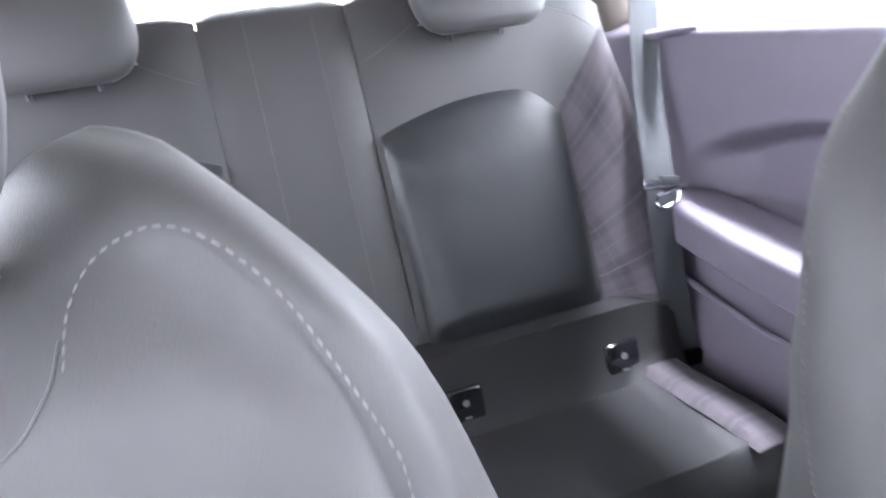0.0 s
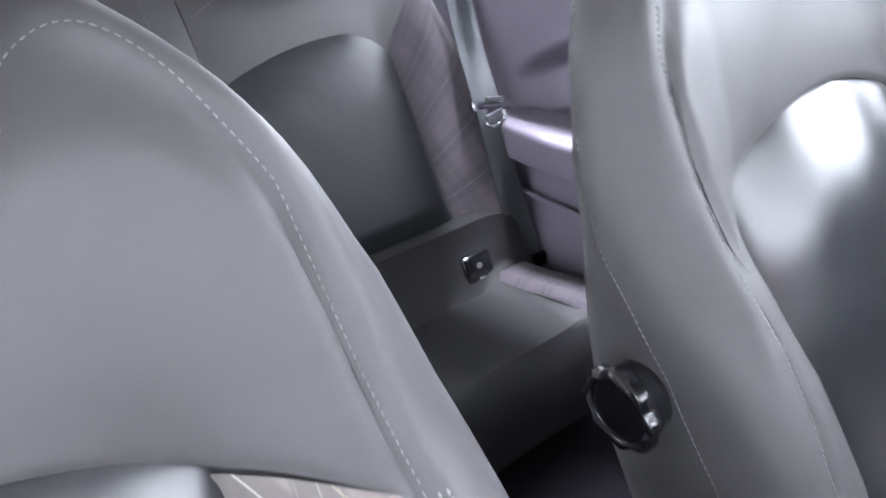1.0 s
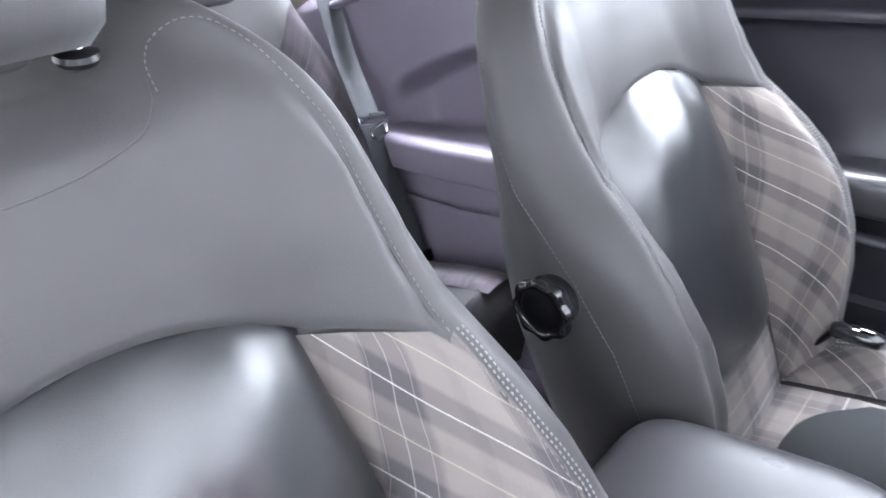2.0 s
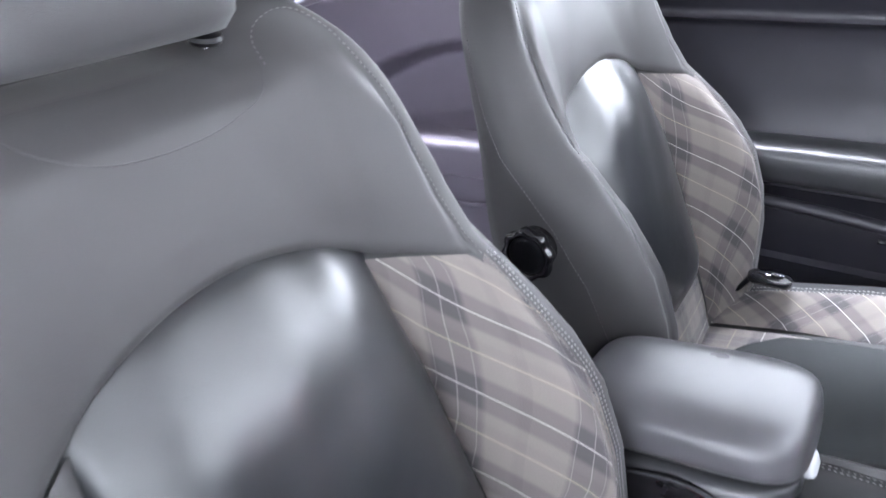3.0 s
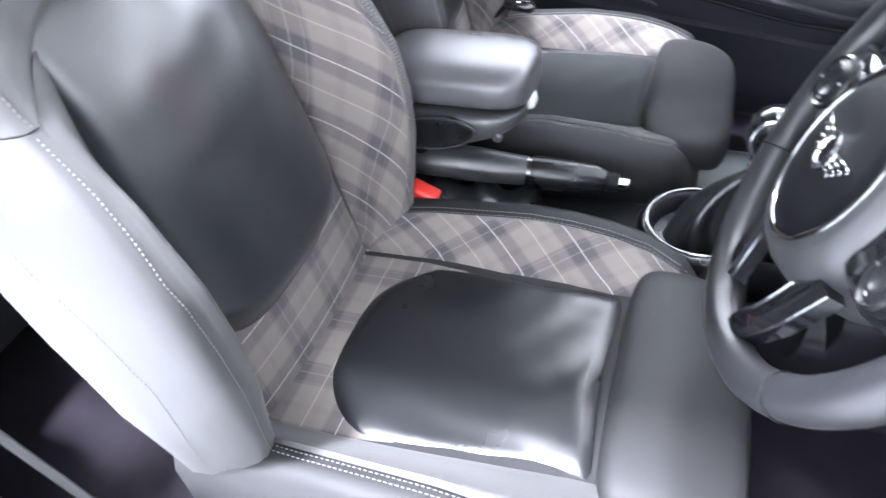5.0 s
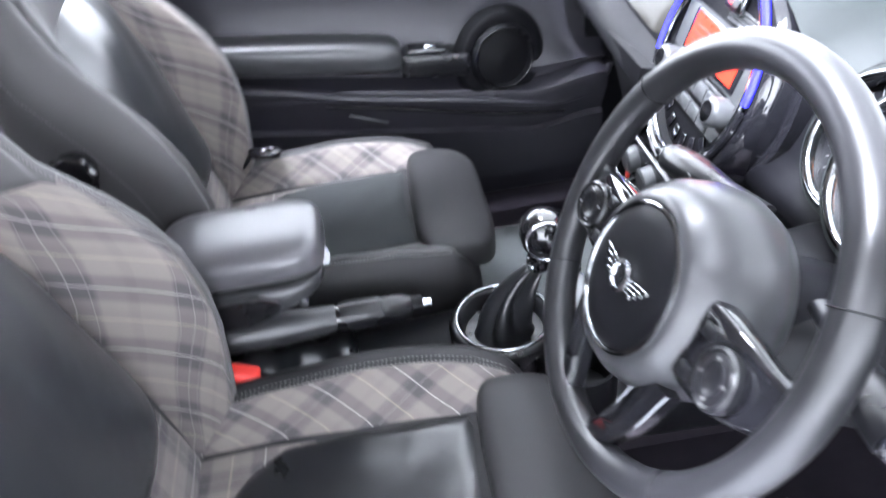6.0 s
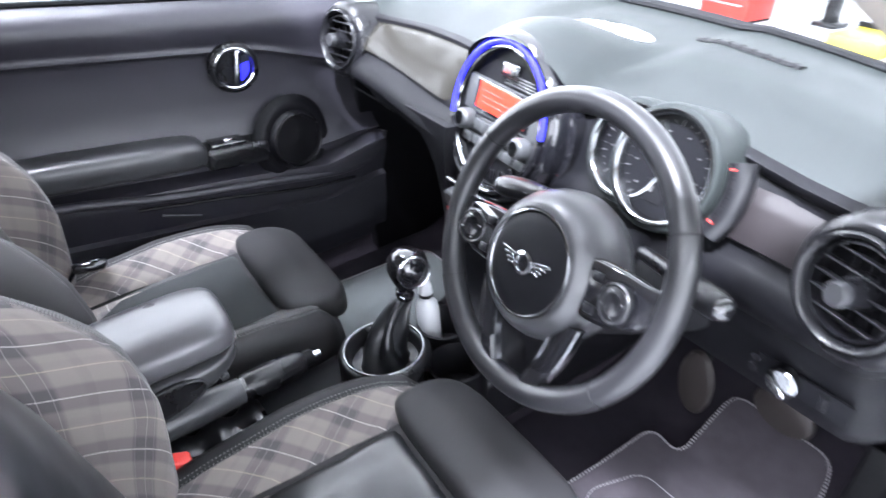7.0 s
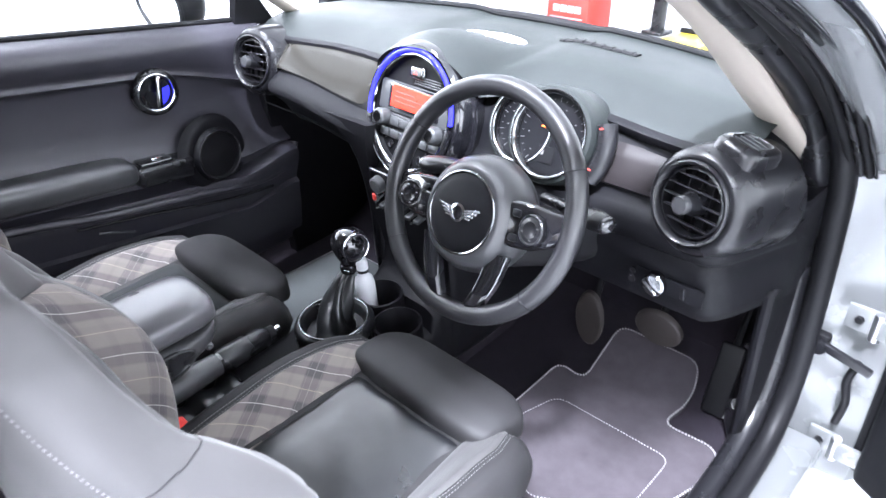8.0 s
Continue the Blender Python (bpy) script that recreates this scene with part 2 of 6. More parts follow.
def sheet(fn, nu, nv, closed_u=False, uvs=None, bm=None):
    """A grid of fn(s, t), s and t from 0 to 1."""
    bm = bm or bmesh.new()
    lay = bm.loops.layers.uv.verify() if uvs else None
    vs, uv = [], []
    for j in range(nv + 1):
        row, urow = [], []
        for i in range(nu if closed_u else nu + 1):
            s, t = i / nu, j / nv
            row.append(bm.verts.new(fn(s, t)))
            urow.append(uvs(s, t) if uvs else None)
        vs.append(row)
        uv.append(urow)
    n = len(vs[0])
    for j in range(nv):
        for i in range(nu):
            k = (i + 1) % n
            f = bm.faces.new((vs[j][i], vs[j][k], vs[j + 1][k], vs[j + 1][i]))
            if uvs:
                for lp, c in zip(f.loops, (uv[j][i], uv[j][k], uv[j + 1][k], uv[j + 1][i])):
                    lp[lay].uv = c
    bm.faces.ensure_lookup_table()
    return bm


def loft(rings, closed=True, caps=True, bm=None):
    """A skin over rings of points."""
    bm = bm or bmesh.new()
    vs = [[bm.verts.new(p) for p in r] for r in rings]
    n = len(vs[0])
    for a, b in zip(vs, vs[1:]):
        for i in range(n if closed else n - 1):
            k = (i + 1) % n
            bm.faces.new((a[i], a[k], b[k], b[i]))
    if caps and closed:
        bm.faces.new(vs[0][::-1])
        bm.faces.new(vs[-1])
    return bm


def rbox(sx, sy, sz, r=0.005, seg=2, m=None, bm=None):
    """A box with rounded edges, centred, under the pose m."""
    b2 = bmesh.new()
    bmesh.ops.create_cube(b2, size=1)
    bmesh.ops.scale(b2, vec=(sx, sy, sz), verts=b2.verts)
    r = min(r, 0.49 * min(sx, sy, sz))
    bmesh.ops.bevel(b2, geom=list(b2.edges), offset=r, segments=seg, profile=0.5, affect="EDGES")
    if m is not None:
        b2.transform(m)
    if bm is None:
        return b2
    join(bm, b2)
    return bm


def join(bm, other):
    me = bpy.data.meshes.new("tmp")
    other.to_mesh(me)
    other.free()
    bm.from_mesh(me)
    bpy.data.meshes.remove(me)
    return bm


def lathe(profile, n=40, m=None, bm=None):
    """Turns (radius, height) pairs round z; radius 0 closes."""
    b2 = bmesh.new()
    rows = []
    for r, h in profile:
        if r < 1e-6:
            rows.append([b2.verts.new((0, 0, h))])
        else:
            rows.append([b2.verts.new((r * math.cos(2 * math.pi * i / n), r * math.sin(2 * math.pi * i / n), h)) for i in range(n)])
    for a, b in zip(rows, rows[1:]):
        for i in range(n):
            k = (i + 1) % n
            if len(a) == 1 and len(b) == 1:
                continue
            if len(a) == 1:
                b2.faces.new((a[0], b[i], b[k]))
            elif len(b) == 1:
                b2.faces.new((a[i], b[0], a[k]))
            else:
                b2.faces.new((a[i], a[k], b[k], b[i]))
    if m is not None:
        b2.transform(m)
    if bm is None:
        return b2
    join(bm, b2)
    return bm


def frames_along(pts, closed=False):
    """Points with a side and an up vector along a path."""
    pts = [Vector(p) for p in pts]
    n = len(pts)
    out, up = [], None
    for i, p in enumerate(pts):
        a = pts[i - 1] if (i or closed) else p
        b = pts[(i + 1) % n] if (i < n - 1 or closed) else p
        d = (b - a).normalized()
        if up is None:
            ref = Vector((0, 0, 1)) if abs(d.z) < 0.9 else Vector((1, 0, 0))
            up = (ref - d * ref.dot(d)).normalized()
        else:
            up = (up - d * up.dot(d)).normalized()
        out.append((p, d.cross(up), up))
    return out


def tube(pts, r, n=8, closed=False, flat=1.0, bm=None, caps=True):
    """A tube along a path; r may be a list."""
    fr = frames_along(pts, closed)
    rings = []
    for i, (p, s, u) in enumerate(fr):
        rr = r[i] if isinstance(r, (list, tuple)) else r
        rings.append([p + s * (rr * math.cos(2 * math.pi * k / n)) + u * (rr * flat * math.sin(2 * math.pi * k / n)) for k in range(n)])
    if closed:
        rings.append(rings[0])
        b2 = loft(rings, True, False)
        bmesh.ops.remove_doubles(b2, verts=b2.verts, dist=1e-6)
    else:
        b2 = loft(rings, True, caps)
    if bm is None:
        return b2
    join(bm, b2)
    return bm


def bezier(pts, n=24):
    """A smooth path through points (Catmull-Rom)."""
    pts = [Vector(p) for p in pts]
    ext = [pts[0] * 2 - pts[1]] + pts + [pts[-1] * 2 - pts[-2]]
    out = []
    seg = max(1, n // (len(pts) - 1))
    for i in range(1, len(ext) - 2):
        p0, p1, p2, p3 = ext[i - 1:i + 3]
        for k in range(seg):
            t = k / seg
            out.append(0.5 * ((2 * p1) + (p2 - p0) * t + (2 * p0 - 5 * p1 + 4 * p2 - p3) * t * t + (3 * p1 - p0 - 3 * p2 + p3) * t ** 3))
    out.append(pts[-1])
    return out


def spaced(pts, step):
    """Points at even steps along a path, with the way at each."""
    pts = [Vector(p) for p in pts]
    out, left = [], step * 0.5
    for a, b in zip(pts, pts[1:]):
        d = (b - a).length
        if d < 1e-9:
            continue
        t = left
        while t < d:
            out.append((a + (b - a) * (t / d), (b - a).normalized()))
            t += step
        left = t - d
    return out


def stitches(pts, step=0.0062, length=0.0038, r=0.0005):
    """A row of single thread stitches along a seam."""
    bm = bmesh.new()
    for p, d in spaced(pts, step):
        q = d.to_track_quat("Z", "Y").to_matrix().to_4x4()
        q.translation = p
        lathe([(0, -length / 2), (r, -length * 0.35), (r * 1.2, 0), (r, length * 0.35), (0, length / 2)], 5, q, bm)
    return bm

from mathutils.bvhtree import BVHTree

# ---- front seats ----
back_y = curve([(0.26, -0.080), (0.34, -0.092), (0.45, -0.112), (0.60, -0.142), (0.735, -0.165), (0.86, -0.190), (0.955, -0.215)])
back_bolster = curve([(0.26, 0.050), (0.36, 0.074), (0.43, 0.098), (0.50, 0.116), (0.575, 0.119), (0.645, 0.102), (0.69, 0.077), (0.73, 0.050), (0.77, 0.038), (0.82, 0.031), (0.90, 0.026), (0.955, 0.020)])
back_edge = curve([(0.26, 0.198), (0.36, 0.215), (0.50, 0.228), (0.60, 0.230), (0.66, 0.220), (0.72, 0.206), (0.80, 0.207), (0.86, 0.202), (0.91, 0.182), (0.945, 0.148), (0.955, 0.130), (0.965, 0.112), (0.97, 0.100)])
back_wide = curve([(0.24, 0.225), (0.40, 0.252), (0.55, 0.262), (0.676, 0.256), (0.74, 0.248), (0.80, 0.238), (0.858, 0.222), (0.90, 0.201), (0.935, 0.170), (0.955, 0.146), (0.965, 0.130), (0.97, 0.118)])
leather_half = curve([(0.26, 0.150), (0.34, 0.153), (0.50, 0.150), (0.62, 0.141), (0.735, 0.128)])
stitch_top = curve([(0.0, 0.912), (0.080, 0.914), (0.098, 0.921), (0.116, 0.931), (0.134, 0.936), (0.150, 0.929), (0.166, 0.910), (0.181, 0.878), (0.188, 0.850), (0.193, 0.790), (0.195, 0.722)])


def back_front(u, z):
    """The front of the backrest: its y at a height and distance from its middle."""
    start = lerp(0.130, 0.050, smooth(0.66, 0.88, z))
    return back_y(z) - 0.010 * (u / 0.13) ** 2 * (abs(u) < 0.13) - 0.010 * (abs(u) >= 0.13) + back_bolster(z) * smooth(start, 0.206, abs(u))


old_top = curve([(0.118, 0.970), (0.130, 0.965), (0.146, 0.955), (0.170, 0.935), (0.201, 0.900), (0.21, 0.885)])
new_top = curve([(0.0, 0.926), (0.060, 0.927), (0.076, 0.930), (0.084, 0.950), (0.092, 0.961), (0.113, 0.964), (0.130, 0.964), (0.145, 0.960), (0.159, 0.946), (0.178, 0.922), (0.201, 0.891), (0.21, 0.883)])


def horn(u, z):
    """The shoulders stand up beside a notch under the headrest."""
    a = abs(u)
    return z if z < 0.88 or a > 0.21 else 0.88 + (z - 0.88) * (new_top(a) - 0.88) / (old_top(a) - 0.88)


def tuck(s, t, depth, wide=0.10):
    """How far a padded panel stands below its full height near its seams."""
    e = min(s, 1 - s, t, 1 - t) / wide
    return -depth * (1 - min(1, e)) ** 2.2


def lay(pts, obs, way, lift=0.0004):
    """Lays points on the outermost of some surfaces, coming from the way they face."""
    trees = [BVHTree.FromPolygons([v.co for v in o.data.vertices], [p.vertices for p in o.data.polygons]) for o in obs]
    way = Vector(way).normalized()
    out = []
    for p in pts:
        start = Vector(p) + way * 0.3
        hits = [h[0] for h in (tr.ray_cast(start, -way, 0.5) for tr in trees) if h[0] is not None]
        if hits:
            out.append(max(hits, key=lambda h: h.dot(way)) + way * lift)
    return out


def build_seat():
    seat = thing("car_seat", "grey front car seat with black leather and plaid centre", "car seat", "front seats")
    # padded shell of the backrest
    rings = []
    zs = [0.24, 0.28, 0.34, 0.40, 0.46, 0.52, 0.58, 0.63, 0.67, 0.70, 0.73, 0.77, 0.81, 0.85, 0.88, 0.905, 0.925, 0.942, 0.955, 0.965, 0.970]
    for z in zs:
        zf = min(z, 0.955)
        w, e = back_wide(z), back_edge(z)
        f = back_y(zf) + back_bolster(zf) - 0.010
        yb = back_y(zf) - 0.088 - 0.03 * smooth(0.80, 0.55, z) + 0.02 * smooth(0.90, 0.97, z)
        if z > 0.93:
            f -= 0.05 * ((z - 0.93) / 0.04) ** 2
        drop = 0.05 * ((z - 0.93) / 0.04) ** 2 if z > 0.93 else 0
        inner = [k * (e - 0.02) for k in (0.15, 0.30, 0.45, 0.57, 0.68, 0.78, 0.88)]
        front_pts = [(u, max(yb + 0.004, back_front(u, zf) - 0.009 - drop)) for u in inner]
        half = front_pts + [(e - 0.015, f - 0.004), (e, f), (e + 0.008, f - 0.005), (lerp(e, w, 0.55), f - 0.022), (lerp(e, w, 0.9), lerp(f, yb, 0.36)), (w - 0.002, lerp(f, yb, 0.52)), (w - 0.014, lerp(f, yb, 0.74)), (w - 0.034, yb + 0.014), (w - 0.065, yb), (w * 0.4, yb - 0.006)]
        mid_f = (0.0, back_front(0, zf) - 0.009 - drop)
        right = half
        ring = [(mid_f[0], mid_f[1], z)] + [(u, y, z) for u, y in right] + [(0, yb - 0.01, z)] + [(-u, y, z) for u, y in right[::-1]]
        rings.append(ring)
    b = loft(rings)
    bmesh.ops.subdivide_edges(b, edges=b.edges, cuts=1, smooth=0.2, use_grid_fill=True)
    for v in b.verts:
        v.co.z = horn(v.co.x, v.co.z)
    for k in range(9):
        bmesh.ops.smooth_vert(b, verts=[v for v in b.verts if v.co.z > 0.915 and abs(v.co.x) > 0.03], factor=0.5, use_axis_x=True, use_axis_y=True, use_axis_z=True)
    for k in range(5):
        bmesh.ops.smooth_vert(b, verts=[v for v in b.verts if v.co.z > 0.80 and abs(v.co.x) > 0.15], factor=0.5, use_axis_x=True, use_axis_y=True, use_axis_z=True)
    sh = part("backrest", b, CLOTH, seat, "grey padded side bolsters and back", 60)

    tree = BVHTree.FromPolygons([v.co for v in sh.data.vertices], [p.vertices for p in sh.data.polygons])

    def skin(u, z):
        h = tree.ray_cast(Vector((u, 0.4, z)), Vector((0, -1, 0)), 1.0)
        return h[0].y if h[0] is not None else back_front(u, z) - 0.01

    # smooth grey panel of the shoulders
    def zlow(u):
        a = abs(u)
        return 0.742 + 0.043 * (1 - (a / 0.128) ** 2) if a < 0.128 else lerp(0.742, 0.716, (a - 0.128) / 0.067)

    def upper(s, t):
        u = math.sin(math.pi / 2 * (2 * s - 1)) * 0.195
        z = lerp(zlow(u), stitch_top(abs(u)), t)
        y = back_front(u, z) + 0.003 + 0.002 * smooth(0, 0.3, t) + tuck(s, t, 0.004, 0.05)
        low = skin(u, z)
        return (u, max(low + 0.0006, lerp(y, low, max(smooth(0.75, 1.0, t), smooth(0.94, 1.0, abs(u) / 0.195)))), z)
    shp = part("shoulder_panel", sheet(upper, 72, 36), CLOTH, sh, "smooth dark grey shoulder panel", 60)

    # black leather panel of the middle
    def mid_leather(s, t):
        u0 = (2 * s - 1)
        z0 = 0.366 + 0.050 * abs(u0) ** 4
        top = 0.742 + 0.043 * (1 - u0 * u0) + 0.004
        z = lerp(z0, top, t)
        u = u0 * leather_half(z)
        fold = 0.0016 * math.sin(55 * z + 14 * u) * smooth(0.55, 0.75, z) + 0.0012 * math.sin(90 * u + 20 * z) * smooth(0.5, 0.8, z)
        return (u, back_front(u * 0.85, z) - 0.006 + 0.043 * (1 - abs(u0) ** 3.2) ** 0.55 * (1 - (1 - min(1, (1 - t) / 0.45)) ** 2.2) ** 0.68 * smooth(0, 0.2, t) + fold, z)
    part("leather_panel", sheet(mid_leather, 40, 64), LEATHER, sh, "black leather centre panel", 60)

    # plaid strip under the leather
    part("plaid_insert", sheet(lambda s, t: ((2 * s - 1) * 0.150, back_front((2 * s - 1) * 0.12, lerp(0.26, 0.43, t)) + 0.002, lerp(0.26, 0.43, t)), 24, 12, uvs=lambda s, t: (s * 0.30 + 0.02, t * 0.17)), PLAID, sh, "grey and beige woven plaid insert", 60)

    for sg in (1, -1):
        def rim(z):
            return back_edge(z) - 0.012 + 0.006 * smooth(0.66, 0.72, z)

        def plaid(s, t, sg=sg):
            top = lerp(0.738, 0.714, s)
            z = lerp(0.265, top, t)
            u = lerp(leather_half(z) - 0.004, rim(z), s)
            dip = 0.007 * (1 - min(1, s / 0.08, t / 0.05, (1 - t) / 0.05)) ** 2
            y = back_front(u, z) + 0.003 + 0.002 * smooth(0, 0.4, min(s, 1 - s) * 2) - dip
            low = skin(sg * u, z)
            return (sg * u, max(low + 0.0006 - dip, lerp(y, low, smooth(0.72, 1.0, s))), z)

        def plaid_uv(s, t, sg=sg):
            z = lerp(0.265, lerp(0.738, 0.714, s), t)
            u = s * 0.145
            return (sg * (u * 0.85 - z * 0.36) + 0.02, z * 0.76 + u * 0.80)
        pl = part("plaid_insert" if sg < 0 else "bolster_face", sheet(plaid, 14, 36, uvs=plaid_uv), PLAID if sg < 0 else CLOTH, sh, "grey and beige woven plaid insert" if sg < 0 else "plain grey bolster", 60)
        # bold row along the insert, a chain of small stitches outside it
        zr = np.linspace(0.27, 0.716, 60)
        edge = [(sg * (rim(z) - 0.0025), back_y(z), z) for z in zr]
        if sg < 0:
            part("stitching", stitches(lay(edge, [sh, pl], (0, 1, 0)), 0.0062, 0.0044, 0.0005), STITCH, sh, "pale contrast stitching")
        for off in (0.0035, 0.0070) if sg < 0 else (0.0035,):
            chain = [(sg * (rim(z) + off), back_y(z) + back_bolster(z) - 0.009, z) for z in zr]
            part("stitching", stitches(lay(chain, [sh, pl], (sg * 0.3, 1, 0)), 0.0046, 0.0030, 0.0007 if sg < 0 else 0.0004), STITCH_GREY, sh, "grey chain stitching")
        arc = [(p.x, p.y) for p in bezier([(0.101, 0.900, 0), (0.105, 0.918, 0), (0.116, 0.931, 0), (0.134, 0.936, 0), (0.150, 0.929, 0), (0.166, 0.910, 0), (0.181, 0.878, 0), (0.189, 0.858, 0)], 42)] + [(lerp(0.190, 0.196, k / 11), lerp(0.852, 0.718, k / 11)) for k in range(12)]
        part("stitching", stitches(lay([(sg * (u + 0.003), back_front(min(u, 0.21), min(z, 0.95)), z) for u, z in arc], [sh, shp], (0, 1, 0.25)), 0.0048, 0.0033, 0.00042), STITCH, sh, "pale contrast stitching")
        # seam round the bolster under the shoulder panel; charcoal tube paints its groove's shade
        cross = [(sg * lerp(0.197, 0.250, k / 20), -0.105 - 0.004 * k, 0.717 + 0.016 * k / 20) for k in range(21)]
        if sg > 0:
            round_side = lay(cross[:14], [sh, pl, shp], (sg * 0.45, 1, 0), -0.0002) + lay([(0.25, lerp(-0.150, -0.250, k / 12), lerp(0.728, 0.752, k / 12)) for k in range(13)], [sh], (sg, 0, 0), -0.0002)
            part("seam", tube(round_side, 0.0011, 6), CLOTH_DARK, sh, "seam across the bolster with groove shade in charcoal")
        # seam down the side of the bolster
        side = []
        for z in np.linspace(0.92, 0.34, 60):
            w, e = back_wide(z), back_edge(z)
            f = back_y(z) + back_bolster(z) - 0.01
            yb = back_y(z) - 0.088 - 0.03 * smooth(0.80, 0.55, z)
            k = lerp(0.42, 0.10, smooth(0.86, 0.45, z))
            side.append((sg * (lerp(e, w, min(1, 0.9 + 0.1 * k)) + 0.0012), lerp(f - 0.05, yb, k * 0.7), z))
        part("stitching", stitches(lay(side, [sh], (sg, 0, 0)), 0.0055, 0.0036, 0.00045), STITCH, sh, "pale contrast stitching")

    # shallow seam across the shoulders
    smile = bezier([(0.092, 0, 0.917), (0.080, 0, 0.906), (0.064, 0, 0.889), (0.030, 0, 0.873), (-0.030, 0, 0.870), (-0.080, 0, 0.880), (-0.098, 0, 0.895), (-0.104, 0, 0.908)], 42)
    part("seam", tube(lay([(p.x, -0.19, p.z) for p in smile], [shp, sh], (0, 1, 0), -0.0002), 0.0007, 6), CLOTH, shp, "fine curved seam")
    # headrest on two posts
    hr = []
    for k in range(13):
        a = -math.pi / 2 + math.pi * k / 12
        h, c = math.sin(a), math.cos(a)
        z = 1.023 + 0.095 * h
        ww = 0.106 * (max(0.0, c) ** 0.24) * (1 - 0.04 * h)
        dd = 0.052 * (max(0.0, c) ** 0.45)
        y0 = -0.216 - 0.02 * h
        n = 28
        hr.append([(ww * math.copysign(abs(math.cos(q)) ** 0.65, math.cos(q)), y0 + dd * math.copysign(abs(math.sin(q)) ** 0.8, math.sin(q)) - 0.25 * (ww * math.cos(q)) ** 2 / 0.137, z) for q in (2 * math.pi * i / n for i in range(n))])
    head = part("headrest", loft(hr[1:-1]), CLOTH, seat, "grey stitched headrest", 70)
    for sg in (1, -1):
        part("post", tube([(sg * 0.078, -0.222, 0.92), (sg * 0.078, -0.232, 1.0)], 0.0055, 12), CHROME, head, "chrome post")
        part("post_collar", lathe([(0, 0.003), (0.008, 0.003), (0.0115, 0.001), (0.0125, -0.002), (0.011, -0.005), (0.0, -0.005)], 24, pose(sg * 0.078, -0.222, 0.929, -22, 0, 0)), PLASTIC_SATIN, head, "black oval collar")

    # seat cushion
    cz = curve([(-0.14, 0.285), (0.0, 0.292), (0.15, 0.303), (0.28, 0.312), (0.40, 0.312)])
    cb = curve([(-0.14, 0.050), (0.0, 0.058), (0.15, 0.056), (0.25, 0.040), (0.33, 0.018), (0.40, 0.0)])
    ce = curve([(-0.14, 0.215), (0.0, 0.226), (0.20, 0.232), (0.30, 0.226), (0.36, 0.205), (0.39, 0.17)])

    def top(u, y):
        return cz(y) + cb(y) * smooth(0.125, 0.205, abs(u))
    rings = []
    for y in [-0.15, -0.10, -0.04, 0.02, 0.08, 0.14, 0.20, 0.25, 0.29, 0.32, 0.345, 0.365, 0.38, 0.390]:
        e = ce(y)
        fall = 0.05 * smooth(0.33, 0.39, y) ** 2
        zt = top(e, y) - fall
        zb = 0.165 + 0.03 * smooth(0.2, 0.39, y)
        half = [(0.07, top(0.07, y) - 0.008 - fall), (e - 0.08, top(e - 0.08, y) - 0.008 - fall), (e - 0.03, top(e - 0.03, y) - 0.004 - fall), (e - 0.006, zt), (e + 0.010, zt - 0.010), (e + 0.020, zt - 0.035), (e + 0.020, lerp(zt, zb, 0.6)), (e + 0.008, zb + 0.01), (e - 0.02, zb)]
        rings.append([(0, y, top(0, y) - 0.008 - fall)] + [(u, y, z) for u, z in half] + [(0, y, zb)] + [(-u, y, z) for u, z in half[::-1]])
    b = loft(rings)
    bmesh.ops.subdivide_edges(b, edges=b.edges, cuts=1, smooth=0.35, use_grid_fill=True)
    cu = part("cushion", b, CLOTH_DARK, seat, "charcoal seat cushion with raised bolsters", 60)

    def seat_leather(s, t):
        u0 = 2 * s - 1
        y = lerp(-0.045 + 0.085 * abs(u0) ** 3.5, 0.285 - 0.012 * (1 - u0 * u0), t)
        u = u0 * lerp(0.150, 0.134, smooth(0.0, 0.28, y))
        fold = 0.0017 * math.sin(55 * y + 25 * u + 2 * math.sin(18 * u)) * smooth(0.05, 0.28, y) + 0.0020 * math.sin(70 * u - 16 * y) * smooth(0.5, 1.0, abs(u0))
        return (u, y, top(u * 0.8, y) + 0.012 * (1 - u0 ** 2) + tuck(s, t, 0.008, 0.07) + fold)
    part("plaid_insert", sheet(lambda s, t: ((2 * s - 1) * 0.150, lerp(-0.135, 0.07, t), top((2 * s - 1) * 0.12, lerp(-0.135, 0.07, t)) + 0.002), 20, 12, uvs=lambda s, t: (s * 0.30, t * 0.20)), PLAID, cu, "grey and beige woven plaid insert", 60)
    part("leather_panel", sheet(seat_leather, 36, 36), LEATHER_SEAT, cu, "creased black leather seat panel", 60)
    for sg in (1, -1):
        def plaid(s, t, sg=sg):
            y = lerp(-0.13, 0.365, t)
            inner = lerp(0.150, 0.134, smooth(0.0, 0.28, y))
            u = lerp(inner - 0.002, ce(y) - 0.030, s)
            fall = 0.05 * smooth(0.33, 0.39, y) ** 2
            return (sg * u, y, top(u, y) + 0.003 - fall + tuck(s, t, 0.006, 0.08))

        def plaid_uv(s, t, sg=sg):
            y = lerp(-0.13, 0.365, t)
            return (sg * (s * 0.076 - 0.66 * y) + 0.03, y * 0.75 + s * 0.066 + 0.02)
        part("plaid_insert" if sg < 0 else "bolster_face", sheet(plaid, 10, 32, uvs=plaid_uv), PLAID if sg < 0 else CLOTH, cu, "grey and beige woven plaid insert" if sg < 0 else "plain grey bolster", 60)
        for off in (-0.027, -0.020):
            edge = lay([(sg * (ce(y) + off), y, 0.35) for y in np.linspace(-0.12, 0.365, 60)], [cu], (0, 0, 1))
            part("stitching", stitches(edge), STITCH_GREY, cu, "grey contrast stitching")
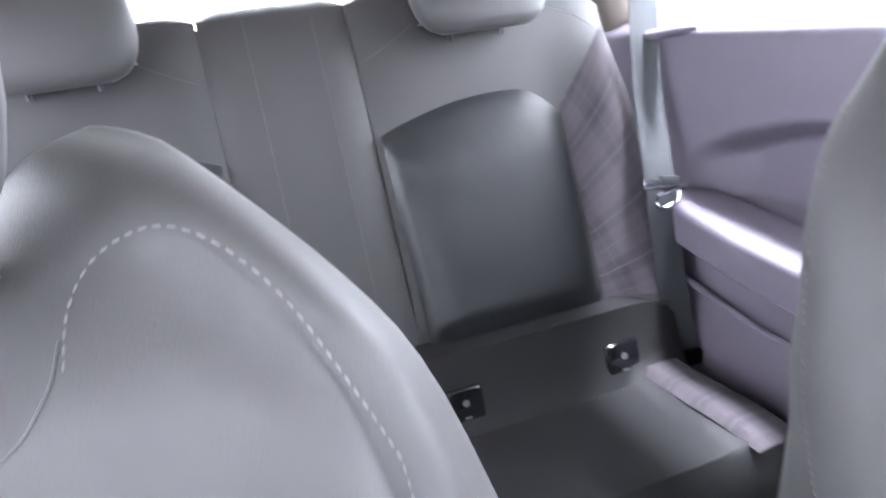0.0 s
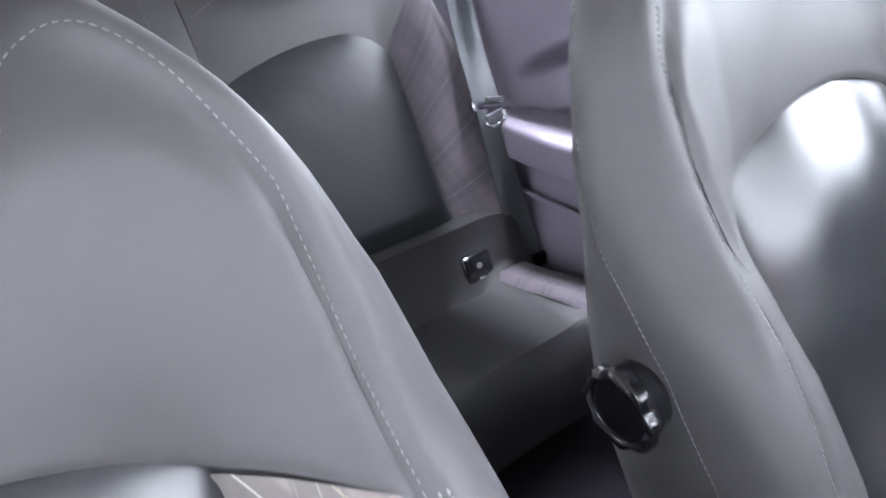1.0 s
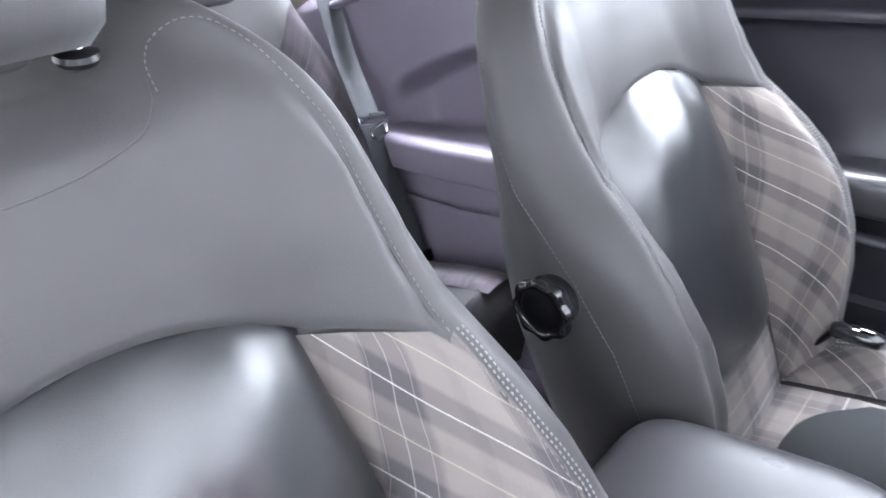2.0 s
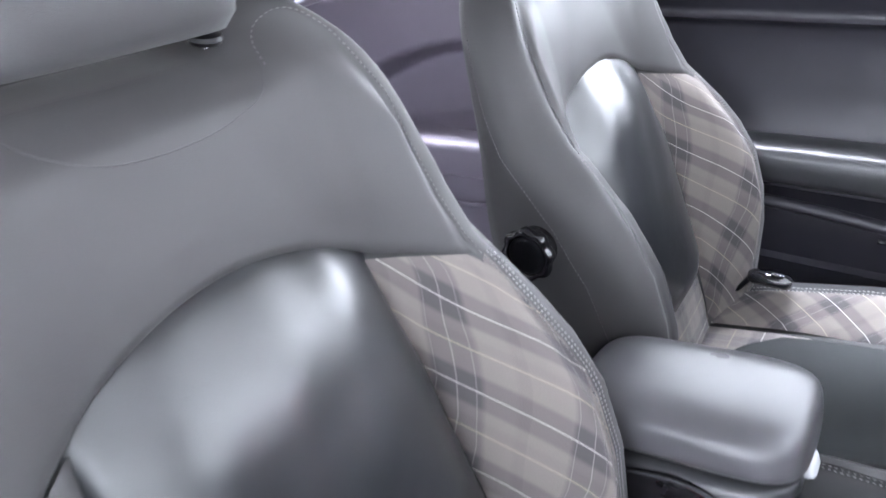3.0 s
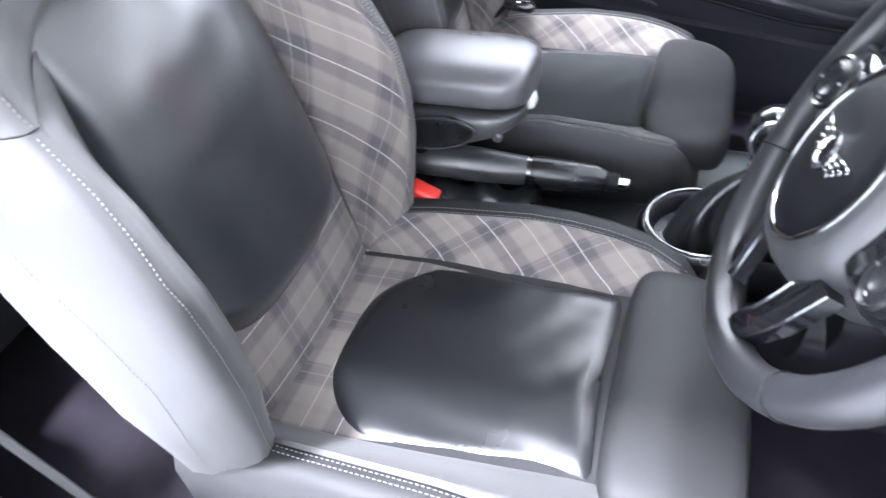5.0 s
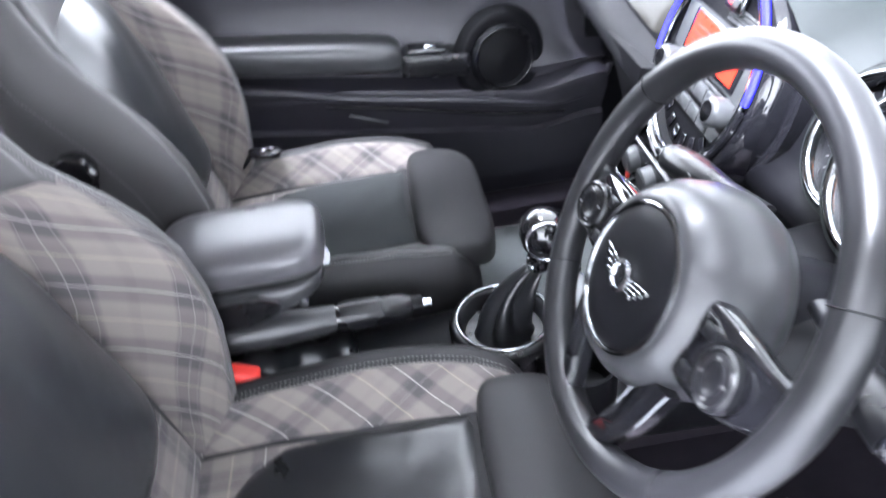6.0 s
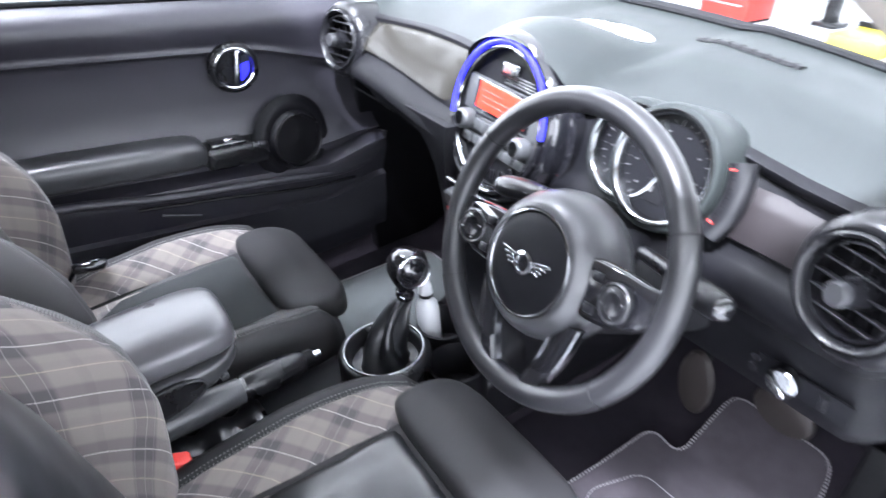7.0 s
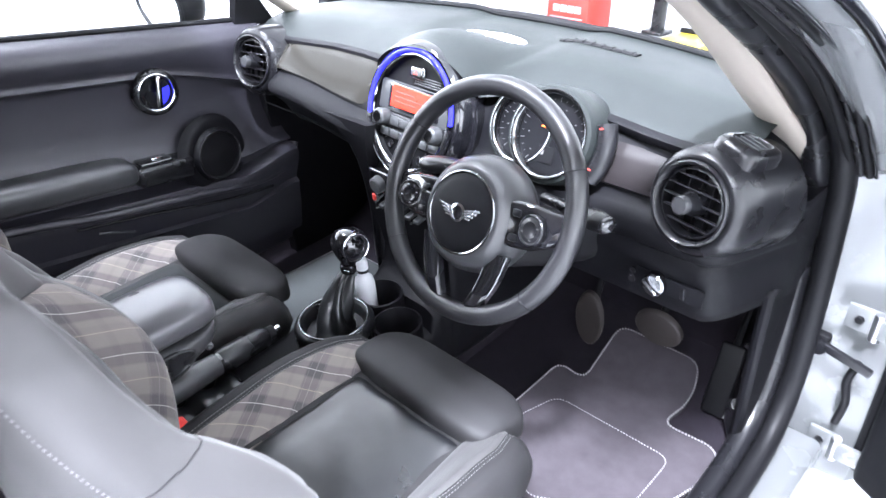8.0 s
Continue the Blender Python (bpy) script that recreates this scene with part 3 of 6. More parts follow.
    # extending thigh support: a rounded slab
    rings = []
    for k in range(25):
        v = math.sin(math.pi / 2 * (k / 12 - 1)) * 0.999
        y = 0.360 + 0.074 * v
        ww = 0.176 * (1 - abs(v) ** 6) ** (1 / 5.0) - 0.016 * smooth(0.3, 1.0, v)
        hh = 0.036 * (1 - abs(v) ** 7) ** (1 / 3.0)
        zc = 0.302 - 0.020 * smooth(-0.2, 1.0, v)
        rings.append([(ww * math.copysign(abs(math.cos(q)) ** 0.28, math.cos(q)), y, zc + hh * math.copysign(abs(math.sin(q)) ** 0.45, math.sin(q)) + 0.004 * math.cos(math.pi / 2 * math.cos(q))) for q in (2 * math.pi * i / 48 for i in range(48))])
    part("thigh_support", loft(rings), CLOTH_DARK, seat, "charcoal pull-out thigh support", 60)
    part("seat_base", rbox(0.42, 0.40, 0.10, 0.02, 3, pose(0, 0.12, 0.12)), PLASTIC, seat)
    for sg in (1, -1):
        part("rail", rbox(0.045, 0.52, 0.035, 0.006, 2, pose(sg * 0.17, 0.10, 0.065)), SATIN_METAL, seat)
        part("rail_foot", rbox(0.05, 0.06, 0.06, 0.006, 2, pose(sg * 0.17, 0.33, 0.035)), PLASTIC, seat)
        part("rail_foot", rbox(0.05, 0.06, 0.06, 0.006, 2, pose(sg * 0.17, -0.13, 0.035)), PLASTIC, seat)
    return seat


seat = build_seat()
seat.location = (0.324, 0, 0)
tagged(seat, "grey driver's seat with worn black leather and plaid")
pseat = copy_thing(seat, pose(-0.345, -0.036, -0.012))
tagged(pseat, "grey passenger seat with plaid inserts and round knob")
for ob in list(pseat.children_recursive):
    if ob.name.startswith("seam") and ob.parent.name.startswith("backrest"):
        bpy.data.objects.remove(ob)
        continue
    if ob.name.startswith("leather_panel") and ob.parent.name.startswith("cushion"):
        ob.data = ob.data.copy()
        ob.data.materials[0] = CENTRE_CLOTH
        ob["label"] = "dull grey cloth seat panel"


def build_knob():
    """The lobed lumbar knob on the inner side of the passenger seat."""
    m = pose(0.264, -0.158, 0.624, 0, 90, 0)
    rings = []
    for r, h, lobe in ((0.027, -0.01, 0), (0.027, 0.004, 0), (0.0315, 0.006, 1), (0.0325, 0.010, 1), (0.0325, 0.017, 1), (0.0310, 0.020, 1), (0.0275, 0.0212, 0.6), (0.0245, 0.0205, 0.2), (0.0235, 0.018, 0)):
        rings.append([m @ Vector(((r + 0.0019 * lobe * math.cos(8 * q)) * math.cos(q), (r + 0.0019 * lobe * math.cos(8 * q)) * math.sin(q), h)) for q in (2 * math.pi * i / 80 for i in range(80))])
    k = part("lumbar_knob", loft(rings, caps=False), GLOSS, pseat, "black lobed plastic knob", 60)
    part("knob_cap", lathe([(0.0236, 0.0175), (0.0225, 0.0188), (0.018, 0.0196), (0.0, 0.0200)], 40, m), PLASTIC, k, "flat matt cap")


build_knob()


def buckle(x, y, z, tilt, red, label):
    t = thing("belt_buckle", label, "seat belt buckle", at=(x, y, z))
    part("body", rbox(0.036, 0.058, 0.080, 0.007, 3, pose(0, 0, -0.044, tilt, 0, 0)), PLASTIC, t)
    part("release_button", rbox(0.028, 0.046, 0.026, 0.005, 3, pose(0, 0, 0.002, tilt, 0, 0)), RED_PLASTIC if red else PLASTIC_SATIN, t, "red release button" if red else "")
    part("stalk", tube([(0, -0.005, -0.07), (0.0, -0.03, -0.14), (0.01, -0.05, -0.22)], 0.009, 8, flat=0.5), PLASTIC, t)
    return t


buckle(0.078, -0.030, 0.332, -25, True, "black belt buckle with red button beside driver's seat")


# ---- rear seats ----
def rear_y(z):
    return -1.015 - 0.36 * (z - 0.45)


rear_seat = thing("rear_bench", "grey rear bench seat with black leather and plaid panels", "rear seat")


def build_rear_backrest(sg, off=0.0):
    """One half of the rear backrest with its leather and plaid panels; sg is -1 on the passenger's side."""
    t = rear_seat
    x0, x1 = (0.09, 0.575)

    def half_top(x):
        return 1.035 - 0.02 * smooth(0.35, 0.6, x) - 0.05 * smooth(0.5, 0.62, x)

    def front(x, z):
        wing = 0.045 * smooth(0.43, 0.56, x) * smooth(0.95, 0.75, z)
        return rear_y(z) + wing
    rings = []
    for k in range(21):
        x = lerp(x0, x1, k / 20)
        inset = 0.012 * (1 - min(1, min(k, 20 - k) / 1.5))
        zt = half_top(x) - inset
        ring = [(off + sg * x, front(x, z) - inset - 0.004, z) for z in np.linspace(0.432, zt - 0.02, 16)]
        ring += [(off + sg * x, front(x, zt) - 0.012, zt - 0.005), (off + sg * x, front(x, zt) - 0.04, zt), (off + sg * x, front(x, zt) - 0.10, zt - 0.01), (off + sg * x, rear_y(0.40) - 0.22, 0.40)]
        rings.append(ring)
    body = part("backrest", loft(rings), CLOTH, t, "grey upholstery", 60)

    def arch(u0):
        w = u0 - 0.30
        return 0.842 - 0.042 * abs(w / 1.3) ** 2.0 if w < 0 else 0.842 - 0.055 * (w / 0.7) ** 3.2

    def leather(s, q):
        u0 = 2 * s - 1
        z = lerp(0.440, arch(u0), q)
        x = 0.268 + u0 * lerp(0.166, 0.170, q)
        return (off + sg * x, front(x, z) + 0.001 + 0.026 * max(0.0, 1 - u0 ** 4) ** 0.5 * max(0.0, 1 - (1 - min(1, (1 - q) / 0.30)) ** 2) ** 0.6 * smooth(0, 0.15, q) + 0.0022 * math.sin(70 * z + 34 * x) * smooth(0.6, 0.1, s) * smooth(0.6, 0.85, q), z)
    part("leather_panel", sheet(leather, 36, 48), LEATHER_REAR, body, "black leather panel", 60)

    def plaid(s, q):
        z = lerp(0.455, 0.80 + 0.13 * s, q)
        x = lerp(0.442, 0.555 + 0.01 * q, s)
        return (off + sg * x, front(x, z) + 0.003 + tuck(s, q, 0.006, 0.1), z)
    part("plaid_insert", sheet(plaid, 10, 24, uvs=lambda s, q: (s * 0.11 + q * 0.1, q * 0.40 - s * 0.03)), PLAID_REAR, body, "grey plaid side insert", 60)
    for pts in ([(0.10, 0.925), (0.16, 0.953), (0.20, 0.975)], [(0.40, 0.985), (0.46, 0.975), (0.52, 0.95), (0.56, 0.915)]):
        part("stitching", stitches([(off + sg * p.x, front(p.x, p.y) - 0.003, p.y) for p in bezier([(x, z, 0) for x, z in pts], 16)]), STITCH, body, "pale contrast stitching")
    # headrest
    hr = []
    for k in range(1, 12):
        a = -math.pi / 2 + math.pi * k / 12
        h, c = math.sin(a), math.cos(a)
        ww, dd = 0.125 * c ** 0.35, 0.05 * c ** 0.45
        hr.append([(off * 0.8 + sg * 0.31 + ww * math.copysign(abs(math.cos(q)) ** 0.6, math.cos(q)), -1.16 + dd * math.copysign(abs(math.sin(q)) ** 0.8, math.sin(q)) - 0.02 * h, 1.03 + 0.082 * h) for q in (2 * math.pi * i / 28 for i in range(28))])
    hd = part("headrest", loft(hr), CLOTH, t, "grey rear headrest with piping", 70)
    ring = [(off * 0.8 + sg * 0.31 + 0.112 * math.copysign(abs(math.cos(q)) ** 0.6, math.cos(q)), -1.155 + 0.045 * math.copysign(abs(math.sin(q)) ** 0.8, math.sin(q)), 0.972) for q in (2 * math.pi * i / 40 for i in range(40))]
    part("piping", tube(ring, 0.002, 5, True), STITCH, hd)
    for d in (-0.05, 0.05):
        part("post", tube([(off * 0.8 + sg * 0.31 + d, -1.19, 0.94), (off * 0.8 + sg * 0.31 + d, -1.17, 1.0)], 0.006, 10), CHROME, hd)
    return t


build_rear_backrest(-1)
build_rear_backrest(1, 0.07)


def centre_panel():
    t = rear_seat
    rings = []
    for k in range(13):
        x = lerp(-0.088, 0.158, k / 12)
        inset = 0.012 * (1 - min(1, min(k, 12 - k) / 1.5))
        ring = [(x, rear_y(z) - 0.004 - inset, z) for z in np.linspace(0.38, 1.02, 16)] + [(x, rear_y(1.03) - 0.03, 1.035 - inset), (x, rear_y(1.0) - 0.1, 1.03), (x, rear_y(0.38) - 0.2, 0.38)]
        rings.append(ring)
    body = part("centre_panel", loft(rings), CLOTH, t, "", 60)
    for x in (-0.028, 0.085):
        part("stitching", stitches([(x, rear_y(z) - 0.003, z) for z in np.linspace(0.40, 1.02, 40)]), STITCH, body, "pale contrast stitching")


centre_panel()
part("back_plate", rbox(1.16, 0.02, 0.66, 0.004, 1, pose(0, -1.235, 0.70, 20, 0, 0)), CLOTH_DARK, rear_seat)


def rear_bench():
    t = rear_seat
    rings = []
    for k in range(33):
        x = lerp(-0.56, 0.56, k / 32)
        a = abs(x)
        inset = 0.02 * (1 - min(1, min(k, 32 - k) / 1.5))
        rise = 0.02 * smooth(0.40, 0.52, a) + 0.010 * smooth(0.12, 0.03, a)
        yf = -0.665 + 0.012 * math.cos(9 * a)
        ring = [(x, -1.05, 0.30), (x, -1.03, 0.455 - inset), (x, -0.976, 0.448 - inset), (x, -0.958, 0.350 + rise * 0.5), (x, -0.93, 0.314 + rise - inset), (x, -0.80, 0.318 + rise - inset), (x, -0.68, 0.328 + rise - inset), (x, yf, 0.318 + rise - inset), (x, yf + 0.022, 0.29 + rise), (x, yf + 0.02, 0.24), (x, yf - 0.03, 0.12), (x, -1.05, 0.12)]
        rings.append(ring)
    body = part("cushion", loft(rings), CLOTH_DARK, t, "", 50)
    for sg in (-1, 1):
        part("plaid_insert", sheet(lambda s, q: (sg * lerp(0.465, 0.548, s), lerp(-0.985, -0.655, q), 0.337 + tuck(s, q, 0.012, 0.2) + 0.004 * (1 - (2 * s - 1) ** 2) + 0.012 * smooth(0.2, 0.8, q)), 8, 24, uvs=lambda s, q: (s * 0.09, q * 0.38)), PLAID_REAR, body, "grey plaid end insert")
        for x in (0.130, 0.437):
            tag = part("isofix_cover", rbox(0.068, 0.014, 0.080, 0.008, 3, pose(sg * x, -0.957, 0.350, 12, 0, 0)), GLOSS, body, "black child-seat anchor cover with white mark")
            part("mark", lathe([(0, 0.0), (0.0062, 0.0), (0.0062, 0.0012), (0, 0.0012)], 20, pose(sg * x, -0.9515, 0.366, -78, 0, 0)), DIAL_WHITE, tag)
            part("mark", rbox(0.012, 0.003, 0.0035, 0.0005, 1, pose(sg * x, -0.9478, 0.340, 12, 0, 0)), DIAL_WHITE, tag)


rear_bench()


def rear_belt():
    t = thing("rear_seat_belt", "dark grey seat belt with metal tongue", "seat belt")
    pts = bezier([(-0.60, -1.10, 0.99), (-0.575, -1.055, 0.80), (-0.548, -0.985, 0.655), (-0.555, -0.975, 0.50), (-0.575, -0.965, 0.33)], 28)
    fr = []
    for p in pts:
        fr.append(p)
    rings = [[(p.x - 0.026, p.y + 0.004, p.z), (p.x + 0.026, p.y - 0.006, p.z), (p.x + 0.026, p.y - 0.008, p.z), (p.x - 0.026, p.y + 0.002, p.z)] for p in fr]
    part("webbing", loft(rings), BELT, t, "dark woven webbing")
    tg = part("tongue", rbox(0.088, 0.005, 0.018, 0.002, 2, pose(-0.538, -0.962, 0.662, 10, -12, 0)), CHROME, t, "shiny metal tongue")
    part("tongue_loop", tube([(-0.565, -0.958, 0.655), (-0.520, -0.958, 0.647), (-0.516, -0.956, 0.632), (-0.530, -0.954, 0.622), (-0.560, -0.955, 0.630)], 0.0035, 8, True), CHROME, tg, "metal loop")
    part("tongue_grip", rbox(0.040, 0.012, 0.012, 0.004, 2, pose(-0.545, -0.958, 0.672, 10, -12, 0)), SWITCH, tg)
    part("anchor", rbox(0.06, 0.02, 0.03, 0.004, 2, pose(-0.578, -0.962, 0.315)), PLASTIC, t)


rear_belt()


# ---- dashboard ----
dash_side = curve([(0.0, 0.722), (0.15, 0.728), (0.25, 0.738), (0.35, 0.738), (0.40, 0.731), (0.51, 0.707), (0.60, 0.695), (0.70, 0.690)])


def dash_lip(x):
    return dash_side(abs(x))



def supershape(cx, cz, w, h, y, p=0.4, n=28):
    """A rounded upright ring at y."""
    return [(cx + w * math.copysign(abs(math.cos(q)) ** p, math.cos(q)), y, cz + h * math.copysign(abs(math.sin(q)) ** p, math.sin(q))) for q in (2 * math.pi * i / n for i in range(n))]


def build_dash():
    d = thing("dashboard", "black soft-touch dashboard with grey padded top", "dashboard")

    def wind(x):
        return 1.085 - 0.30 * x * x

    # soft pad, with a brow over the round display and the instruments
    def pad(s, t):
        x = lerp(-0.672, 0.672, s)
        lip = dash_lip(x)
        brow = smooth(0.20, 0.13, abs(x - 0.004))
        y = lerp(lip - 0.052 * brow * (1 - t) ** 2, wind(x), t)
        roll = 1 - (1 - min(1, t / lerp(0.34, 0.16, brow))) ** 2
        crown = 0.688 + math.sqrt(max(0.0, 0.158 ** 2 - (x - 0.004) ** 2)) * 0.70 if abs(x - 0.004) < 0.158 else 0.688
        z0 = max(0.722, crown * brow + 0.722 * (1 - brow))
        ztop = max(0.752, lerp(0.752, z0 + 0.010, smooth(0.62, 0.14, t)))
        z = lerp(z0 - 0.004, ztop, roll) + 0.012 * smooth(0.1, 0.5, t) * (1 - brow * 0.7) - 0.014 * smooth(0.55, 0.70, abs(x)) - 0.006 * smooth(0.7, 1, t)
        hollow = 0.005 * smooth(1.0, 0.75, ((x - 0.004) / 0.105) ** 2 + ((y - 0.893) / 0.055) ** 2)
        return (x, y, z - hollow)
    top = part("top_pad", sheet(pad, 96, 40), DASH_PAD, d, "grey-black soft pad over the dashboard", 60)
    part("windscreen_seal", tube([(x, y, z + 0.004) for x, y, z in (pad(k / 40, 1.0) for k in range(41))], 0.008, 8), RUBBER, d, "black seal along the windscreen")
    # oval speaker cover with a bright edge, and the windscreen slot, both lying on the pad
    oval = [(0.004 + 0.088 * k * math.cos(q), 0.893 + 0.040 * k * math.sin(q), 0.8) for k in (0.02, 0.35, 0.7, 0.92, 1.0) for q in (2 * math.pi * i / 48 for i in range(48))]
    spots = lay(oval, [top], (0, -0.15, 1), 0.003)
    cover = part("speaker_cover", loft([spots[48 * k:48 * k + 48] for k in range(5)]), SPEAKER_CLOTH, d, "pale oval speaker cover", 60)
    part("bright_edge", tube(lay([(0.004 + 0.090 * math.cos(q), 0.893 + 0.042 * math.sin(q), 0.8) for q in (2 * math.pi * i / 48 for i in range(48))], [top], (0, -0.15, 1), 0.002), 0.0028, 6, True), SATIN_METAL, cover, "thin silver edge")
    slot = lay([(0.140 + 0.0128 * k, 0.972 - 0.0018 * k, 0.8) for k in range(17)], [top], (0, 0, 1), 0.001)
    grille = part("demister_slot", tube(slot, 0.0080, 8, flat=0.4), RUBBER, d)
    for p in slot[1:-1:2]:
        part("slot_rib", rbox(0.003, 0.016, 0.004, 0.001, 1, pose(p.x, p.y, p.z + 0.002)), PLASTIC, grille)

    # passenger side: slanted face with a ledge, then the glovebox
    def section(x):
        y0 = dash_lip(x)
        zn = 0.640 - 0.030 * smooth(-0.45, -0.13, x)
        back = 0.075 * smooth(-0.485, -0.535, x)
        return [(x, y + (back if y < 0.68 else 0), z) for x, y, z in section_at(x, y0, zn)]

    def section_at(x, y0, zn):
        return [(x, y0 + 0.006, 0.726), (x, y0 - 0.003, 0.722), (x, y0 - 0.004, 0.714), (x, y0 + 0.006, 0.708), (x, 0.652, zn + 0.034), (x, 0.648, zn + 0.022), (x, 0.622, zn + 0.012), (x, 0.602, zn), (x, 0.598, zn - 0.014), (x, 0.606, zn - 0.024), (x, 0.636, zn - 0.055), (x, 0.652, zn - 0.085), (x, 0.672, zn - 0.110), (x, 0.90, zn - 0.11), (x, 0.93, 0.72)]
    part("passenger_face", loft([section(x) for x in np.linspace(-0.69, -0.11, 28)]), PLASTIC, d, "black passenger-side dashboard with ledge", 50)

    def decor(s, t):
        x = lerp(-0.515, -0.160, s)
        y1 = dash_lip(x) - 0.004
        zn = 0.640 - 0.030 * smooth(-0.45, -0.13, x)
        return (x, lerp(0.640, y1 - 0.006, t) - 0.010 * math.sin(math.pi * t) + tuck(s, t, -0.012, 0.12), lerp(zn + 0.026, 0.716, t))
    part("decor_strip", sheet(decor, 32, 12), DECOR, d, "glossy grey decor strip")
    part("glovebox_seam", tube([(x, 0.6535, 0.552 - 0.030 * smooth(-0.45, -0.13, x)) for x in np.linspace(-0.60, -0.16, 12)], 0.002, 6), RUBBER, d)

    # driver's side
    def section_r(x):
        y0 = dash_lip(x)
        e = 0.20 * smooth(0.640, 0.760, x) ** 1.3
        prof = [(y0 + 0.006, 0.728), (y0 - 0.003, 0.724), (y0 - 0.002, 0.714), (y0 + 0.006, 0.706), (min(y0, 0.705), 0.690), (0.688, 0.655), (0.677, 0.622), (0.664, 0.612), (0.650, 0.600), (0.646, 0.582), (0.652, 0.558), (0.668, 0.546), (0.680, 0.538), (0.672, 0.524), (0.676, 0.500), (0.684, 0.440), (0.692, 0.418), (0.720, 0.408), (0.98, 0.45), (0.99, 0.72)]
        low = 0.115 * smooth(0.655, 0.700, x)
        return [(x, y + (e if y < 0.9 else 0), z - low * smooth(0.56, 0.72, z)) for y, z in prof]
    part("driver_face", loft([section_r(x) for x in np.linspace(0.11, 0.732, 40)]), PLASTIC, d, "black driver's-side dashboard", 50)
    part("decor_strip", sheet(lambda s, t: (lerp(0.40, 0.575, s), lerp(0.671, min(dash_lip(lerp(0.40, 0.575, s)), 0.705) - 0.004, t) - 0.006 * math.sin(math.pi * t) + tuck(s, t, -0.010, 0.12), lerp(0.628, 0.698, t)), 16, 8), DECOR_DARK, d, "dark brown decor panel")
    # side demister in the corner of the pad
    nm = pose(0.664, 0.722, 0.733, -14, 12, -14) @ Matrix.Diagonal((0.86, 0.84, 0.9, 1.0))

    def ring(w, h, z, p):
        return [nm @ Vector((w * math.copysign(abs(math.cos(q)) ** p, math.cos(q)), h * math.copysign(abs(math.sin(q)) ** p, math.sin(q)), z)) for q in (2 * math.pi * i / 40 for i in range(40))]
    dm = part("side_demister", loft([ring(0.046, 0.056, -0.03, 0.5), ring(0.045, 0.055, 0.008, 0.5), ring(0.040, 0.050, 0.0165, 0.5), ring(0.033, 0.042, 0.0195, 0.5), ring(0.028, 0.036, 0.0200, 0.45), ring(0.0265, 0.0345, 0.0175, 0.45), ring(0.026, 0.034, 0.004, 0.45)]), PLASTIC_SATIN, d, "rounded corner demister", 60)
    part("cavity", loft([ring(0.0262, 0.0342, 0.0045, 0.45), ring(0.0262, 0.0342, 0.0055, 0.45)]), RUBBER, dm)
    for k in range(3):
        part("slat", rbox(0.050, 0.0022, 0.012, 0.0008, 1, nm @ pose(0, -0.017 + 0.017 * k, 0.0135, 28, 0, 0)), SWITCH, dm)
    # glossy fascia behind the round display, under the brow
    arch = [(0.004 + 0.158 * math.copysign(abs(math.cos(q)) ** 0.85, math.cos(q)), 0.655 + 0.118 * math.copysign(abs(math.sin(q)) ** 0.9, math.sin(q))) for q in (2 * math.pi * i / 56 for i in range(56))]
    part("fascia", loft([[(0.004 + (x - 0.004) * k, 0.664 + dy + (z - 0.655) * 0.25, 0.655 + (z - 0.655) * k) for x, z in arch] for dy, k in ((0.03, 0.98), (0.004, 1.0), (0.0, 0.97))]), GLOSS, d, "glossy black fascia round the display", 50)
    # the ledge sweeps down into the side of the centre stack
    fin = []
    for z, xl, y0 in ((0.622, -0.30, 0.606), (0.596, -0.225, 0.600), (0.565, -0.180, 0.598), (0.530, -0.157, 0.598), (0.480, -0.146, 0.600), (0.420, -0.142, 0.603), (0.350, -0.144, 0.606), (0.270, -0.148, 0.606)):
        fin.append([(xl, y0 + 0.012, z), (xl + 0.006, y0 + 0.002, z), (xl + 0.018, y0 - 0.002, z), (-0.108, y0 - 0.002, z), (-0.100, y0 + 0.01, z), (-0.100, 0.80, z), (xl, 0.80, z)])
    part("stack_cheek", loft(fin), PLASTIC, d, "satin black side of the centre stack", 50)
    # lower steering-column shroud
    part("column_shroud", loft([supershape(0.345, 0.565, 0.050, 0.048, 0.50), supershape(0.345, 0.555, 0.075, 0.060, 0.56), supershape(0.345, 0.535, 0.10, 0.075, 0.66), supershape(0.345, 0.52, 0.12, 0.08, 0.80)]), RUBBER, d, "", 60)
    return d


build_dash()


